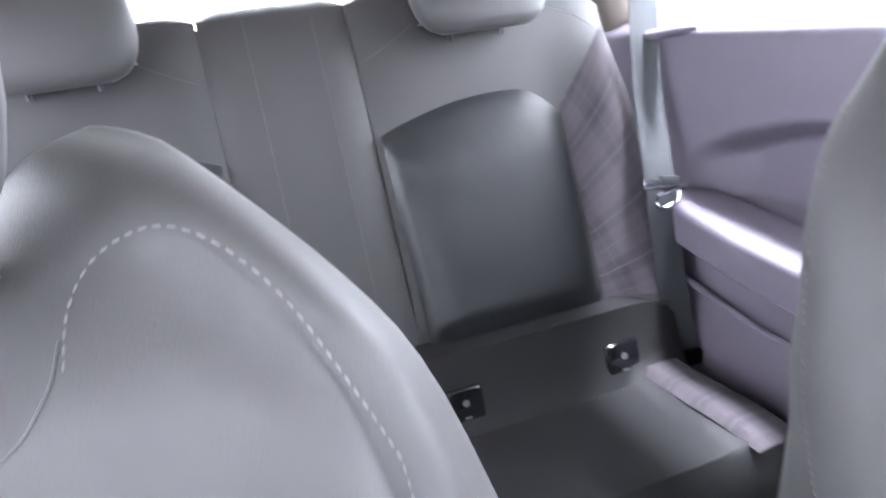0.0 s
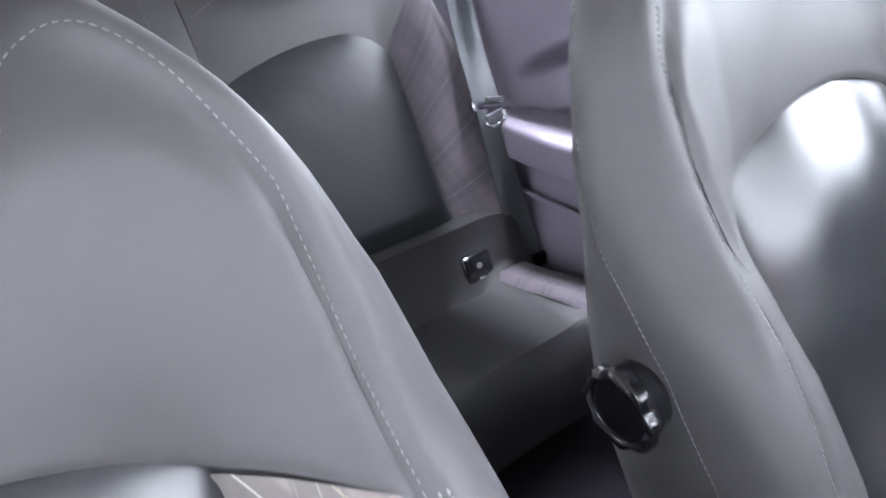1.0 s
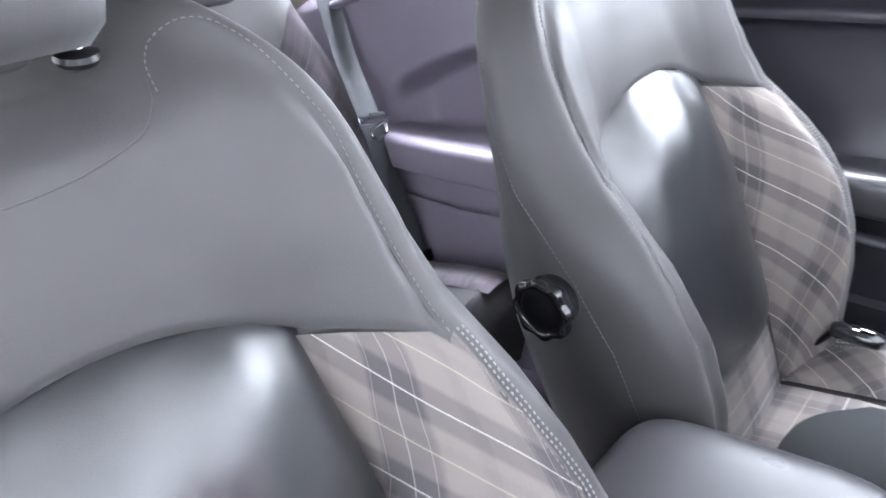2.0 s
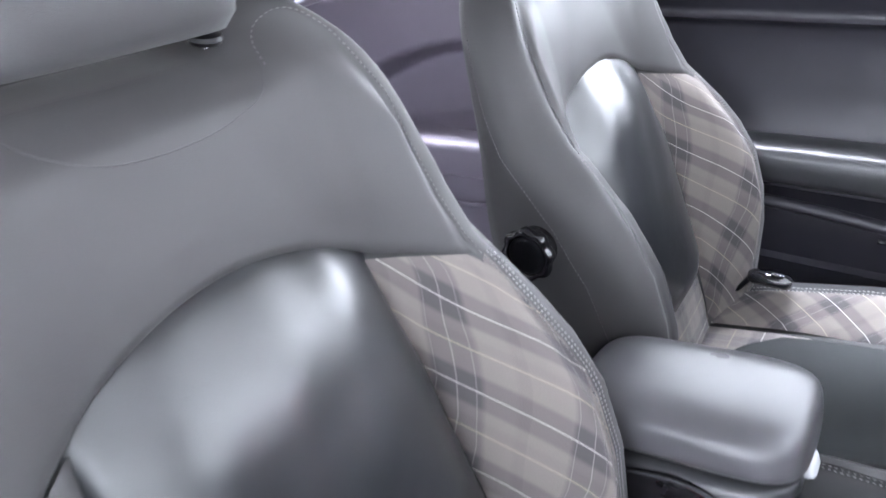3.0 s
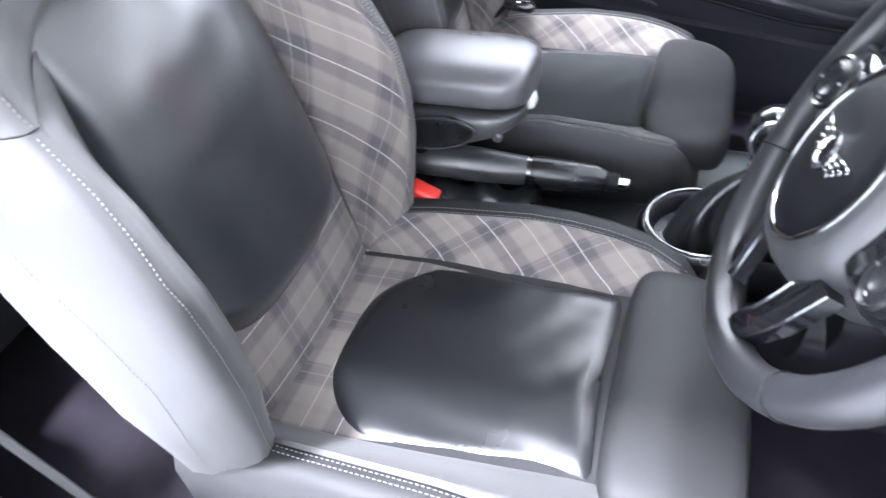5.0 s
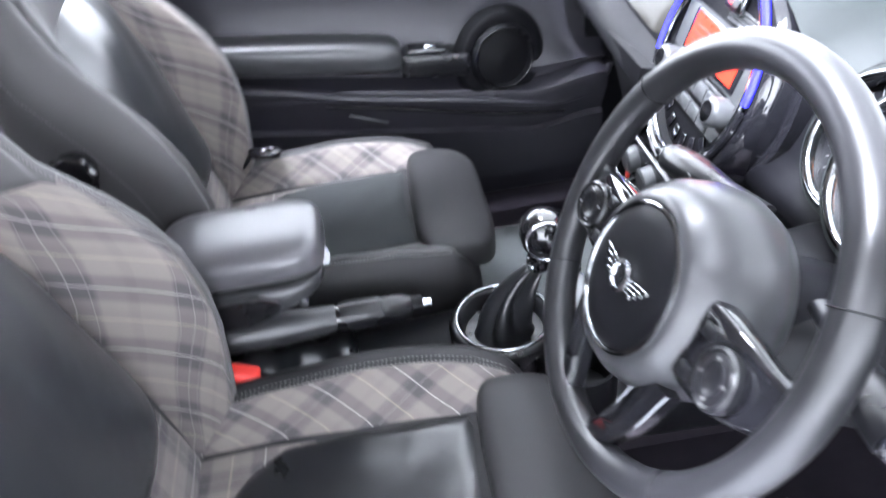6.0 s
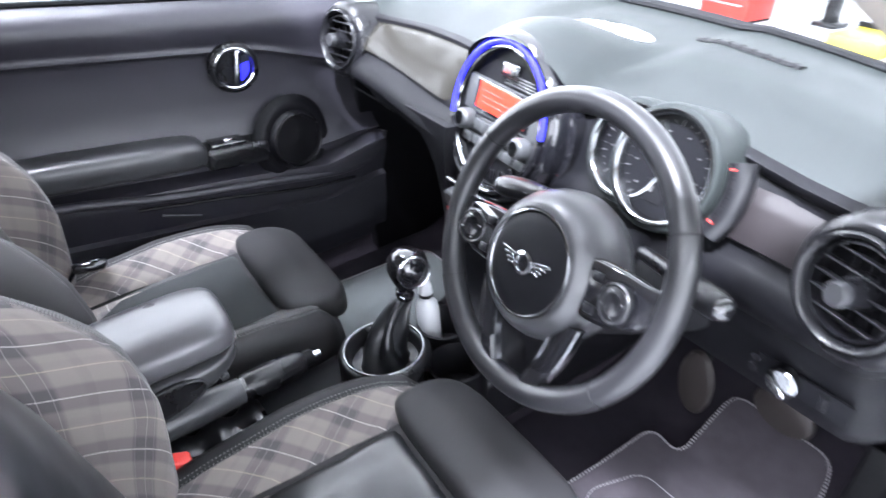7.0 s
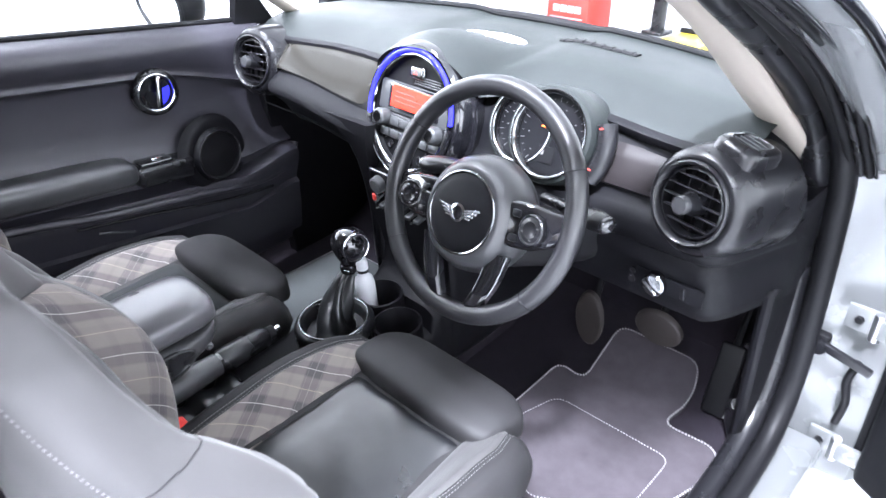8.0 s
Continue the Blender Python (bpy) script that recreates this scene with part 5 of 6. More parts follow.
def armrest_box():
    t = thing("armrest_box", "grey padded armrest box between the front seats", "armrest")
    def lid_ring(q, grow=0.0):
        k = max(0.02, math.cos(q)) ** 0.42
        y = 0.0065 + (0.1115 + grow) * math.copysign(abs(math.sin(q)) ** 0.42, math.sin(q))
        lo, hi = 0.467 + 0.010 * (1 - k), 0.528 - 0.030 * (1 - k) - 0.05 * max(0.0, y - 0.03) ** 1.2
        return y, 0.077 * k + grow, lo, hi
    turns = np.linspace(-math.pi / 2, math.pi / 2, 41)
    ld = part("lid", loft([supershape(-0.012, (lo + hi) / 2, w, (hi - lo) / 2, y, 0.62, 48) for y, w, lo, hi in (lid_ring(q) for q in turns)]), LID, t, "grey padded lid", 60)
    seam = [(y, w, lerp(lo, hi, 0.34)) for y, w, lo, hi in (lid_ring(q, -0.0012) for q in turns)]
    part("lid_seam", tube([(-0.012 + w * 0.985, y, z) for y, w, z in seam] + [(-0.012 - w * 0.985, y, z) for y, w, z in seam[::-1]], 0.0013, 6, True), RUBBER, ld, "dark seam round the lid")
    box = [(-0.104, 0.062, 0.392, 0.474), (-0.08, 0.072, 0.394, 0.470), (0.0, 0.074, 0.404, 0.468), (0.04, 0.073, 0.413, 0.467), (0.070, 0.070, 0.424, 0.466), (0.090, 0.064, 0.433, 0.466), (0.105, 0.054, 0.443, 0.467), (0.112, 0.042, 0.450, 0.468)]
    bx = part("box", loft([supershape(-0.012, (a + b) / 2, w, (b - a) / 2, y, 0.45, 36) for y, w, a, b in box]), HUB, t, "satin black box", 60)
    lens = [(0.066 * math.cos(q) * (1.0 if math.cos(q) > 0 else 1.25), 0.025 * math.sin(q)) for q in (2 * math.pi * i / 40 for i in range(40))]
    part("side_panel", loft([[(0.0622 + d, -0.014 + y * k, 0.434 + z * k + 0.12 * (y * k)) for y, z in lens] for d, k in ((-0.006, 1.0), (0.0014, 1.0), (0.0026, 0.94), (0.0004, 0.88))]), PLASTIC_SATIN, bx, "lens-shaped side inset", 50)
    part("inset_edge", tube([(0.0642, -0.014 + y, 0.434 + z + 0.12 * y) for y, z in lens], 0.0018, 6, True), HUB, bx)
    part("pivot", lathe([(0.007, 0.0), (0.007, 0.006), (0.0045, 0.009), (0, 0.009)], 16, pose(0.049, 0.080, 0.432, 0, 90, 0)), SWITCH, bx)
    part("latch_button", rbox(0.028, 0.014, 0.020, 0.006, 3, pose(-0.004, 0.114, 0.462, 12, 0, 0)), WHITE_PLASTIC, t, "pale latch button")
    part("arm", rbox(0.08, 0.06, 0.22, 0.012, 2, pose(-0.012, -0.068, 0.315)), PLASTIC, t)


armrest_box()


def handbrake():
    t = thing("handbrake", "black handbrake lever with chrome button", "handbrake")
    a, b = Vector((0.012, -0.06, 0.352)), Vector((-0.030, 0.242, 0.318))
    d = b - a
    part("lever_sleeve", tube([a, a + d * 0.30, a + d * 0.55], [0.026, 0.027, 0.022], 18), HUB, t, "", 60)
    part("collar", tube([a + d * 0.545, a + d * 0.565], 0.0225, 18), GLOSS, t)
    part("grip", tube([a + d * 0.56, a + d * 0.60, a + d * 0.88, a + d * 0.93], [0.022, 0.025, 0.0242, 0.019], 18), PLASTIC_SATIN, t, "ribbed leather grip", 60)
    part("tip", tube([a + d * 0.93, a + d * 0.99], 0.0145, 16), PLASTIC, t)
    part("button", tube([a + d * 0.985, a + d * 1.04], 0.0085, 14), CHROME, t, "chrome button")
    # folded gaiter at the foot
    rg = []
    for k in range(29):
        q = k / 28
        y = lerp(-0.10, 0.125, q)
        wob = 0.008 * math.sin(7 * q * math.pi)
        rg.append(supershape(lerp(0.05, 0.02, q), 0.275 + wob * 0.5, 0.042 + wob, lerp(0.055, 0.030, q), y, 0.7, 20))
    part("gaiter", loft(rg), LEATHER_SEAT, t, "folded black leather gaiter", 70)


handbrake()


def cables():
    t = thing("cable_bundle", "loose black cables looped beside the handbrake", "cable")
    for k in range(3):
        d = 0.012 * k
        part("cable", tube(bezier([(-0.040 + d, -0.10, 0.262 + d), (0.010 + d, -0.055, 0.300 + 0.6 * d), (0.036 + 0.3 * d, 0.000, 0.296 - d), (0.060 - d, 0.050, 0.262), (0.050 - d, 0.110, 0.262)], 28), 0.0048, 8), RUBBER, t, "", 60)


cables()


def gear_lever():
    t = thing("gear_lever", "glossy black gear lever with leather gaiter and chrome ring", "gear lever", at=(0.012, 0.362, 0.0))
    part("base", lathe([(0.086, -0.10), (0.086, -0.012), (0.082, -0.003), (0.0755, 0.0), (0.066, -0.004), (0.062, -0.03), (0.0, -0.034)], 56, pose(0, 0, 0.300)), PLASTIC_SATIN, t, "", 60)
    ring = [(0.0735 * math.cos(a), 0.0735 * math.sin(a), 0.3005) for a in np.linspace(0, 2 * math.pi, 64, endpoint=False)]
    part("chrome_ring", tube(ring, 0.0028, 10, True), DARK_CHROME, t, "thin chrome ring")
    for k in range(14):
        a = 2 * math.pi * k / 14
        part("rib", rbox(0.003, 0.012, 0.032, 0.001, 1, pose(0.086 * math.cos(a), 0.086 * math.sin(a), 0.266, 0, 0, math.degrees(a))), GLOSS, t)
    rg = []
    for k in range(12):
        q = k / 11
        z = lerp(0.268, 0.392, q)
        r = lerp(0.046, 0.0125, q ** 0.6)
        rg.append([((r + (0.010 * (1 - q) * q * 4 + 0.003) * math.cos(4 * a + 5.0 * q)) * math.cos(a), 0.056 * q * q + (r + (0.010 * (1 - q) * q * 4 + 0.003) * math.cos(4 * a + 5.0 * q)) * math.sin(a), z) for a in (2 * math.pi * i / 40 for i in range(40))])
    part("gaiter", loft(rg), LEATHER_SEAT, t, "creased black leather gaiter", 70)
    part("collar", lathe([(0.016, -0.010), (0.0175, 0.0), (0.016, 0.010), (0.013, 0.012)], 24, pose(0, 0.057, 0.400)), GLOSS, t)
    part("collar_badge", rbox(0.012, 0.003, 0.010, 0.001, 1, pose(0.012, 0.043, 0.400, 0, 0, 30)), CHROME, t)
    kn = part("knob", lathe([(0.0125, -0.008), (0.016, 0.006), (0.026, 0.020), (0.033, 0.038), (0.033, 0.052), (0.027, 0.065), (0.015, 0.072), (0, 0.073)], 40, pose(0, 0.059, 0.408, -10, 0, 0) @ Matrix.Scale(1.1, 4)), GLOSS, t, "glossy black knob", 60)
    km = pose(0, 0.059, 0.408, -10, 0, 0) @ Matrix.Scale(1.1, 4) @ pose(0.018, -0.002, 0.044, 0, 84, -8)
    part("shift_plate", lathe([(0.027, 0.0), (0.0265, 0.009), (0.022, 0.008), (0.016, 0.003), (0, 0.002)], 36, km), PLASTIC, kn)
    part("plate_ring", tube([km @ Vector((0.0262 * math.cos(a), 0.0262 * math.sin(a), 0.009)) for a in np.linspace(0, 2 * math.pi, 40, endpoint=False)], 0.0022, 8, True), CHROME, kn)


gear_lever()

bottle = thing("spray_bottle", "small white plastic bottle in the cup holder", "bottle", at=(-0.030, 0.484, 0.218))
part("body", lathe([(0, 0), (0.021, 0.0), (0.023, 0.004), (0.023, 0.085), (0.020, 0.100), (0.012, 0.110), (0.011, 0.118)], 32), WHITE_PLASTIC, bottle, "", 60)
part("cap", lathe([(0.013, 0.116), (0.013, 0.140), (0.010, 0.150), (0.008, 0.168), (0, 0.169)], 24), WHITE_PLASTIC, bottle, "white nozzle cap")
part("cap_band", lathe([(0.0135, 0.118), (0.0138, 0.122), (0.0135, 0.126)], 24), RUBBER, bottle)


# ---- passenger door ----
def door_z(y):
    return -0.15 * (y - 0.3)


def passenger_door():
    t = thing("door", "closed black passenger door with chrome handle", "car door")
    prof = [(0.06, -0.700), (0.12, -0.680), (0.20, -0.668), (0.268, -0.656), (0.280, -0.652), (0.286, -0.650), (0.292, -0.664), (0.31, -0.660), (0.335, -0.652), (0.36, -0.645), (0.385, -0.641), (0.395, -0.644), (0.400, -0.662), (0.408, -0.690), (0.418, -0.690), (0.424, -0.676), (0.44, -0.672), (0.47, -0.690), (0.50, -0.712), (0.55, -0.722), (0.62, -0.722), (0.672, -0.716), (0.682, -0.712), (0.686, -0.704), (0.690, -0.699), (0.696, -0.704), (0.704, -0.705), (0.712, -0.700), (0.718, -0.695), (0.728, -0.690), (0.742, -0.684), (0.760, -0.684), (0.778, -0.692), (0.792, -0.708), (0.802, -0.735)]
    zs, xs = zip(*prof)
    fx = curve(prof)
    zz = []
    for a, b in zip(zs, zs[1:]):
        n = max(1, int((b - a) / 0.02))
        zz += [lerp(a, b, k / n) for k in range(n)]
    zz.append(zs[-1])

    def panel(s, q):
        y = lerp(-0.46, 0.735, s)
        z = zz[round(q * (len(zz) - 1))]
        arch = smooth(0.36, 0.74, y)
        x = fx(z)
        # the forward end swells round the loudspeaker and sweeps up to the vent
        drop = door_z(y) * smooth(0.06, 0.30, z) - 0.045 * smooth(0.42, 0.70, y) * smooth(0.58, 0.70, z) * smooth(0.735, 0.70, z)
        x += 0.022 * arch * smooth(0.25, 0.40, z) * smooth(0.62, 0.5, z)
        return (x, y, z + drop + 0.05 * smooth(0.55, 0.735, y) * smooth(0.24, 0.30, z) * smooth(0.50, 0.40, z))
    part("panel", sheet(panel, 110, len(zz) - 1), DOOR_PANEL, t, "black moulded door panel", 45)
    part("outer_skin", rbox(0.03, 1.25, 0.74, 0.01, 2, pose(-0.80, 0.14, 0.30)), PAINT, t)
    part("window_seal", tube([(-0.735, y, 0.804 + door_z(y)) for y in np.linspace(-0.46, 0.72, 10)], 0.008, 8), RUBBER, t)
    # padded armrest, rounded at its front end
    arm = []
    for y, r in ((-0.40, 0.75), (-0.20, 0.9), (0.0, 1.0), (0.15, 1.0), (0.22, 0.97), (0.255, 0.9), (0.275, 0.72), (0.284, 0.45)):
        arm.append([(-0.672 + 0.050 * (0.4 + 0.6 * r) * math.copysign(abs(math.cos(q)) ** 0.6, math.cos(q)), y, 0.472 + door_z(y) * 0.9 + 0.037 * r * math.copysign(abs(math.sin(q)) ** 0.6, math.sin(q))) for q in (2 * math.pi * i / 24 for i in range(24))])
    part("armrest", loft(arm), HUB, t, "grey-black padded armrest", 60)
    # switch box ahead of the armrest
    bx = part("switch_box", rbox(0.075, 0.150, 0.052, 0.010, 3, pose(-0.668, 0.352, 0.448, -7, 0, 0)), PLASTIC_SATIN, t)
    part("switch_panel", rbox(0.050, 0.085, 0.010, 0.005, 3, pose(-0.672, 0.338, 0.478, -7, 0, 0)), GLOSS, bx)
    part("window_switch", rbox(0.014, 0.028, 0.008, 0.003, 2, pose(-0.666, 0.345, 0.484, -7, 0, 0)), CHROME, bx, "chrome-edged window switch")
    hm = pose(-0.700, 0.405, 0.636, 0, 90, 0) @ pose(0, 0, 0, 0, 0, -12)
    rg = part("handle_cup", lathe([(0.058, -0.012), (0.060, 0.004), (0.057, 0.012), (0.050, 0.014), (0.044, 0.008), (0.040, -0.004), (0.0, -0.008)], 56, hm), PLASTIC_SATIN, t, "satin handle surround", 60)
    part("handle_bezel", tube([hm @ Vector((0.0455 * math.cos(a), 0.0455 * math.sin(a), 0.011)) for a in np.linspace(0, 2 * math.pi, 56, endpoint=False)], 0.0034, 8, True), CHROME, rg, "chrome ring")
    part("pull", rbox(0.084, 0.016, 0.014, 0.006, 3, hm @ pose(0, 0.006, 0.010)), CHROME, rg, "chrome pull")
    part("lit_insert", sheet(lambda s, q: tuple(hm @ Vector((0.038 * (0.2 + 0.8 * s) * math.cos(lerp(radians(28), radians(112), q)), 0.038 * (0.2 + 0.8 * s) * math.sin(lerp(radians(28), radians(112), q)), 0.002))), 4, 10), BLUE_LED, rg, "blue-lit recess")
    # flush loudspeaker in a shallow dark bowl
    sp = pose(-0.636, 0.506, 0.440, 0, 86, 10)
    pod = part("speaker_pod", lathe([(0.108, -0.040), (0.098, -0.022), (0.086, -0.018), (0.074, -0.020), (0.069, -0.008), (0.065, -0.003), (0.061, -0.006), (0.059, -0.016)], 64, sp), PLASTIC, t, "black speaker surround", 60)
    part("speaker_ring", tube([sp @ Vector((0.066 * math.cos(a), 0.066 * math.sin(a), -0.003)) for a in np.linspace(0, 2 * math.pi, 64, endpoint=False)], 0.0016, 6, True), PLASTIC_SATIN, pod)
    part("speaker_grille", lathe([(0.060, -0.014), (0.045, -0.012), (0.020, -0.011), (0.010, -0.008), (0.0, -0.0075)], 48, sp), RUBBER, pod, "dark round grille", 60)
    # lower lip that sweeps round the loudspeaker; black tube paints the pocket slot's shade
    lip = bezier([(-0.640, -0.40, 0.505), (-0.640, -0.05, 0.452), (-0.640, 0.18, 0.398), (-0.642, 0.42, 0.354), (-0.644, 0.59, 0.322), (-0.650, 0.68, 0.322), (-0.656, 0.725, 0.340), (-0.662, 0.750, 0.385)], 42)
    part("lower_lip", tube(lip, 0.0135, 12, flat=0.8), DOOR_PANEL, t, "rounded lip over the door pocket", 60)
    part("pocket_slot", tube(bezier([(-0.638, 0.10, 0.392), (-0.638, 0.30, 0.352), (-0.638, 0.50, 0.306), (-0.640, 0.64, 0.290)], 20), 0.0045, 8), RUBBER, t, "black tube for the shaded pocket slot")
    part("strip", rbox(0.006, 0.090, 0.007, 0.002, 2, pose(-0.640, 0.187, 0.345, -22, 0, 0)), SWITCH, t, "pale trim strip")
    # small black quarter piece at the front corner of the window
    tri = [(0.672, 0.735), (0.700, 0.840), (0.735, 0.840), (0.800, 0.715)]
    part("sail_panel", loft([[(x, y, z) for y, z in tri] for x in (-0.745, -0.715)]), PLASTIC, t, "black window quarter piece", 60)
    gl = part("window_glass", sheet(lambda s, q: (lerp(-0.745, -0.60, q), lerp(lerp(-0.48, -0.50, q), lerp(0.72, 0.36, q), s), lerp(0.80 + door_z(lerp(-0.48, 0.72, s)), 1.10, q)), 8, 8), GLASS, t, "clear side window")
    gl.visible_shadow = False


passenger_door()


def wing_mirror():
    t = thing("wing_mirror", "dark-rimmed oval wing mirror outside the passenger window", "mirror", at=(-0.90, 0.60, 0.795))

    def oval(w, h, y):
        return [(w * math.cos(q), y, h * math.sin(q)) for q in (2 * math.pi * i / 48 for i in range(48))]
    part("shell", loft([oval(0.136, 0.092, -0.036), oval(0.139, 0.095, -0.020), oval(0.130, 0.088, 0.02), oval(0.095, 0.068, 0.05), oval(0.05, 0.035, 0.068)]), RUBBER, t, "black mirror shell", 60)
    mg = part("mirror_glass", loft([oval(0.124, 0.081, -0.0415), oval(0.124, 0.081, -0.036)]), CHROME, t, "oval mirror glass")
    part("glass_rim", tube(oval(0.130, 0.087, -0.040), 0.0075, 10, True), RUBBER, mg, "black rim")
    part("arm", tube([(0.09, 0.01, -0.055), (0.13, 0.02, -0.075), (0.17, 0.03, -0.085)], [0.016, 0.014, 0.016], 14), PAINT, t, "silver arm")


wing_mirror()


# ---- rear side trim ----
def rear_side(sg):
    t = thing("rear_side_panel", "dark moulded rear side trim with armrest shelf", "side panel", "rear side panels")

    def face(s, q):
        y = lerp(-1.44, -0.44, s)
        z = lerp(0.05, 0.945, q)
        top = 0.785 - 0.55 * max(0.0, -0.72 - y) ** 1.6 - 0.10 * max(0.0, y + 0.62)
        x = 0.630 + 0.085 * smooth(0.0, 0.045, top - z) * smooth(0.596, 0.612, z) * smooth(-1.03, -0.93, y) * smooth(-0.50, -0.56, y) - 0.02 * smooth(0.55, 0.30, z) + 0.05 * smooth(0.90, 0.945, z)
        return (sg * x, y, z)
    part("panel", sheet(face, 80, 120), TRIM_GREY, t, "", 50)
    shelf = [(-1.10, 0.60), (-1.0, 0.565), (-0.80, 0.545), (-0.58, 0.55), (-0.50, 0.59)]
    rg = []
    for y, xi in shelf:
        dz = (y + 0.9) * -0.10
        rg.append([(sg * 0.66, y, 0.616 + dz), (sg * (xi + 0.016), y, 0.614 + dz), (sg * (xi + 0.006), y, 0.611 + dz), (sg * (xi + 0.001), y, 0.605 + dz), (sg * xi, y, 0.597 + dz), (sg * (xi + 0.004), y, 0.545 + dz), (sg * (xi + 0.008), y, 0.538 + dz), (sg * (xi + 0.03), y, 0.532 + dz), (sg * 0.66, y, 0.53 + dz)])
    part("shelf", loft(rg), TRIM_GREY, t, "grey armrest shelf", 50)
    part("rib", tube([(sg * 0.605, -1.05, 0.47), (sg * 0.59, -0.80, 0.44), (sg * 0.59, -0.55, 0.43)], 0.006, 8), TRIM_GREY, t)
    g = part("coat_handle", tube([(sg * 0.606, -1.108, 0.900), (sg * 0.604, -1.100, 0.901), (sg * 0.602, -1.080, 0.903), (sg * 0.602, -0.992, 0.911), (sg * 0.604, -0.970, 0.913), (sg * 0.606, -0.962, 0.914)], [0.005, 0.011, 0.0155, 0.0155, 0.011, 0.005], 16, flat=0.6), TRIM_GREY, t, "grey pull handle")
    part("outer_skin", rbox(0.03, 1.05, 1.0, 0.01, 2, pose(sg * 0.80, -0.96, 0.42)), PAINT, t)
    return t


rear_side(-1)
rear_side(1)


def seat_belt_front():
    t = thing("front_belt", "dark front seat belt beside the driver's door pillar", "seat belt")
    pts = bezier([(0.615, -0.50, 0.98), (0.610, -0.44, 0.70), (0.600, -0.36, 0.42), (0.590, -0.28, 0.20)], 24)
    part("webbing", loft([[(p.x, p.y - 0.022, p.z), (p.x, p.y + 0.022, p.z), (p.x + 0.002, p.y + 0.022, p.z), (p.x + 0.002, p.y - 0.022, p.z)] for p in pts]), CLOTH_DARK, t, "dark woven webbing")
    part("anchor", rbox(0.02, 0.05, 0.05, 0.006, 2, pose(0.592, -0.28, 0.185)), PLASTIC, t)


seat_belt_front()
pb = thing("belt_buckle", "black belt buckle with shiny tongue beside the passenger seat", "seat belt buckle", at=(-0.525, -0.035, 0.364))
part("body", tube([(0, -0.034, 0.004), (0, -0.026, 0.003), (0, 0.0, 0.0), (0, 0.024, -0.004), (0, 0.032, -0.006)], [0.010, 0.015, 0.0165, 0.0155, 0.010], 20, flat=0.8), GLOSS, pb, "", 60)
part("tongue", rbox(0.010, 0.020, 0.004, 0.0015, 2, pose(0.004, 0.012, 0.0125, -8, 0, 0)), CHROME, pb, "shiny metal tongue")
part("stalk", tube([(0, -0.03, 0.0), (-0.005, -0.055, -0.03), (-0.01, -0.08, -0.16)], 0.010, 8, flat=0.5), PLASTIC, pb)


# ---- footwells ----
def mat(name, outline, label, pile=CARPET):
    t = thing(name, label, "floor mat", "floor mats")
    b = bmesh.new()
    top = [b.verts.new((x, y, 0.016 + max(0, y - 0.86) * 0.35)) for x, y in outline]
    low = [b.verts.new((x, y, 0.004 + max(0, y - 0.86) * 0.35)) for x, y in outline]
    b.faces.new(top)
    n = len(top)
    for i in range(n):
        b.faces.new((low[i], low[(i + 1) % n], top[(i + 1) % n], top[i]))
    bmesh.ops.triangulate(b, faces=[f for f in b.faces if len(f.verts) > 4])
    part("carpet", b, pile, t, "short pile")
    path = [(x, y, 0.018 + max(0, y - 0.86) * 0.35) for x, y in outline] + [(*outline[0], 0.018)]
    part("edge_binding", stitches(path, 0.0072, 0.0048, 0.0021), WHIP, t, "pale whipped edging")
    return t


def rounded(pts, r=0.03, n=5):
    """Rounds the corners of an outline."""
    out = []
    for i, p in enumerate(pts):
        p, a, b = Vector(p), Vector(pts[i - 1]), Vector(pts[(i + 1) % len(pts)])
        ra = min(r, (a - p).length * 0.45, (b - p).length * 0.45)
        s, e = p + (a - p).normalized() * ra, p + (b - p).normalized() * ra
        for k in range(n + 1):
            q = k / n
            out.append(tuple(s * (1 - q) ** 2 + p * 2 * q * (1 - q) + e * q * q))
    return out


dm = mat("floor_mat", rounded([(0.27, 0.30), (0.28, 0.67), (0.278, 0.815), (0.355, 0.80), (0.34, 0.985), (0.555, 0.985), (0.585, 0.90), (0.565, 0.80), (0.69, 0.81), (0.715, 0.745), (0.66, 0.55), (0.66, 0.30)], 0.035), "charcoal driver's floor mat with pale stitched edge", MAT_DARK)
inner = rounded([(0.31, 0.60), (0.345, 0.716), (0.63, 0.722), (0.63, 0.56), (0.46, 0.45)], 0.03)
part("heel_pad_edge", stitches([(x, y, 0.0175) for x, y in inner] + [(*inner[0], 0.0175)], 0.0072, 0.0048, 0.0011), WHIP, dm, "pale stitched outline of heel pad")
mat("floor_mat", rounded([(-0.60, 0.35), (-0.58, 0.80), (-0.20, 0.82), (-0.17, 0.60), (-0.20, 0.35)], 0.04), "passenger floor mat lightened for light on it, with pale stitched edge", MAT_LIT)


def pedal(name, x, y, z, w, h, tilt, label, oval):
    t = thing(name, label, "pedal", "foot pedals")
    if oval:
        b = loft([[(x + k * w / 2 * math.cos(a), y + d * 0.9, z + k * h / 2 * math.sin(a) + d * 0.4) for a in (2 * math.pi * i / 32 for i in range(32))] for d, k in ((0.0, 0.92), (0.004, 1.0), (0.014, 1.0), (0.018, 0.9))])
    else:
        b = rbox(w, 0.014, h, 0.01, 3, pose(x, y, z, tilt, 0, 4))
    part("pad", b, PEDAL if oval else RUBBER, t, "worn dark rubber pad")
    part("arm", tube([(x, y + 0.02, z + 0.02), (x, y + 0.08, z + 0.16), (x, y + 0.12, z + 0.30)], 0.009, 8), PLASTIC, t)


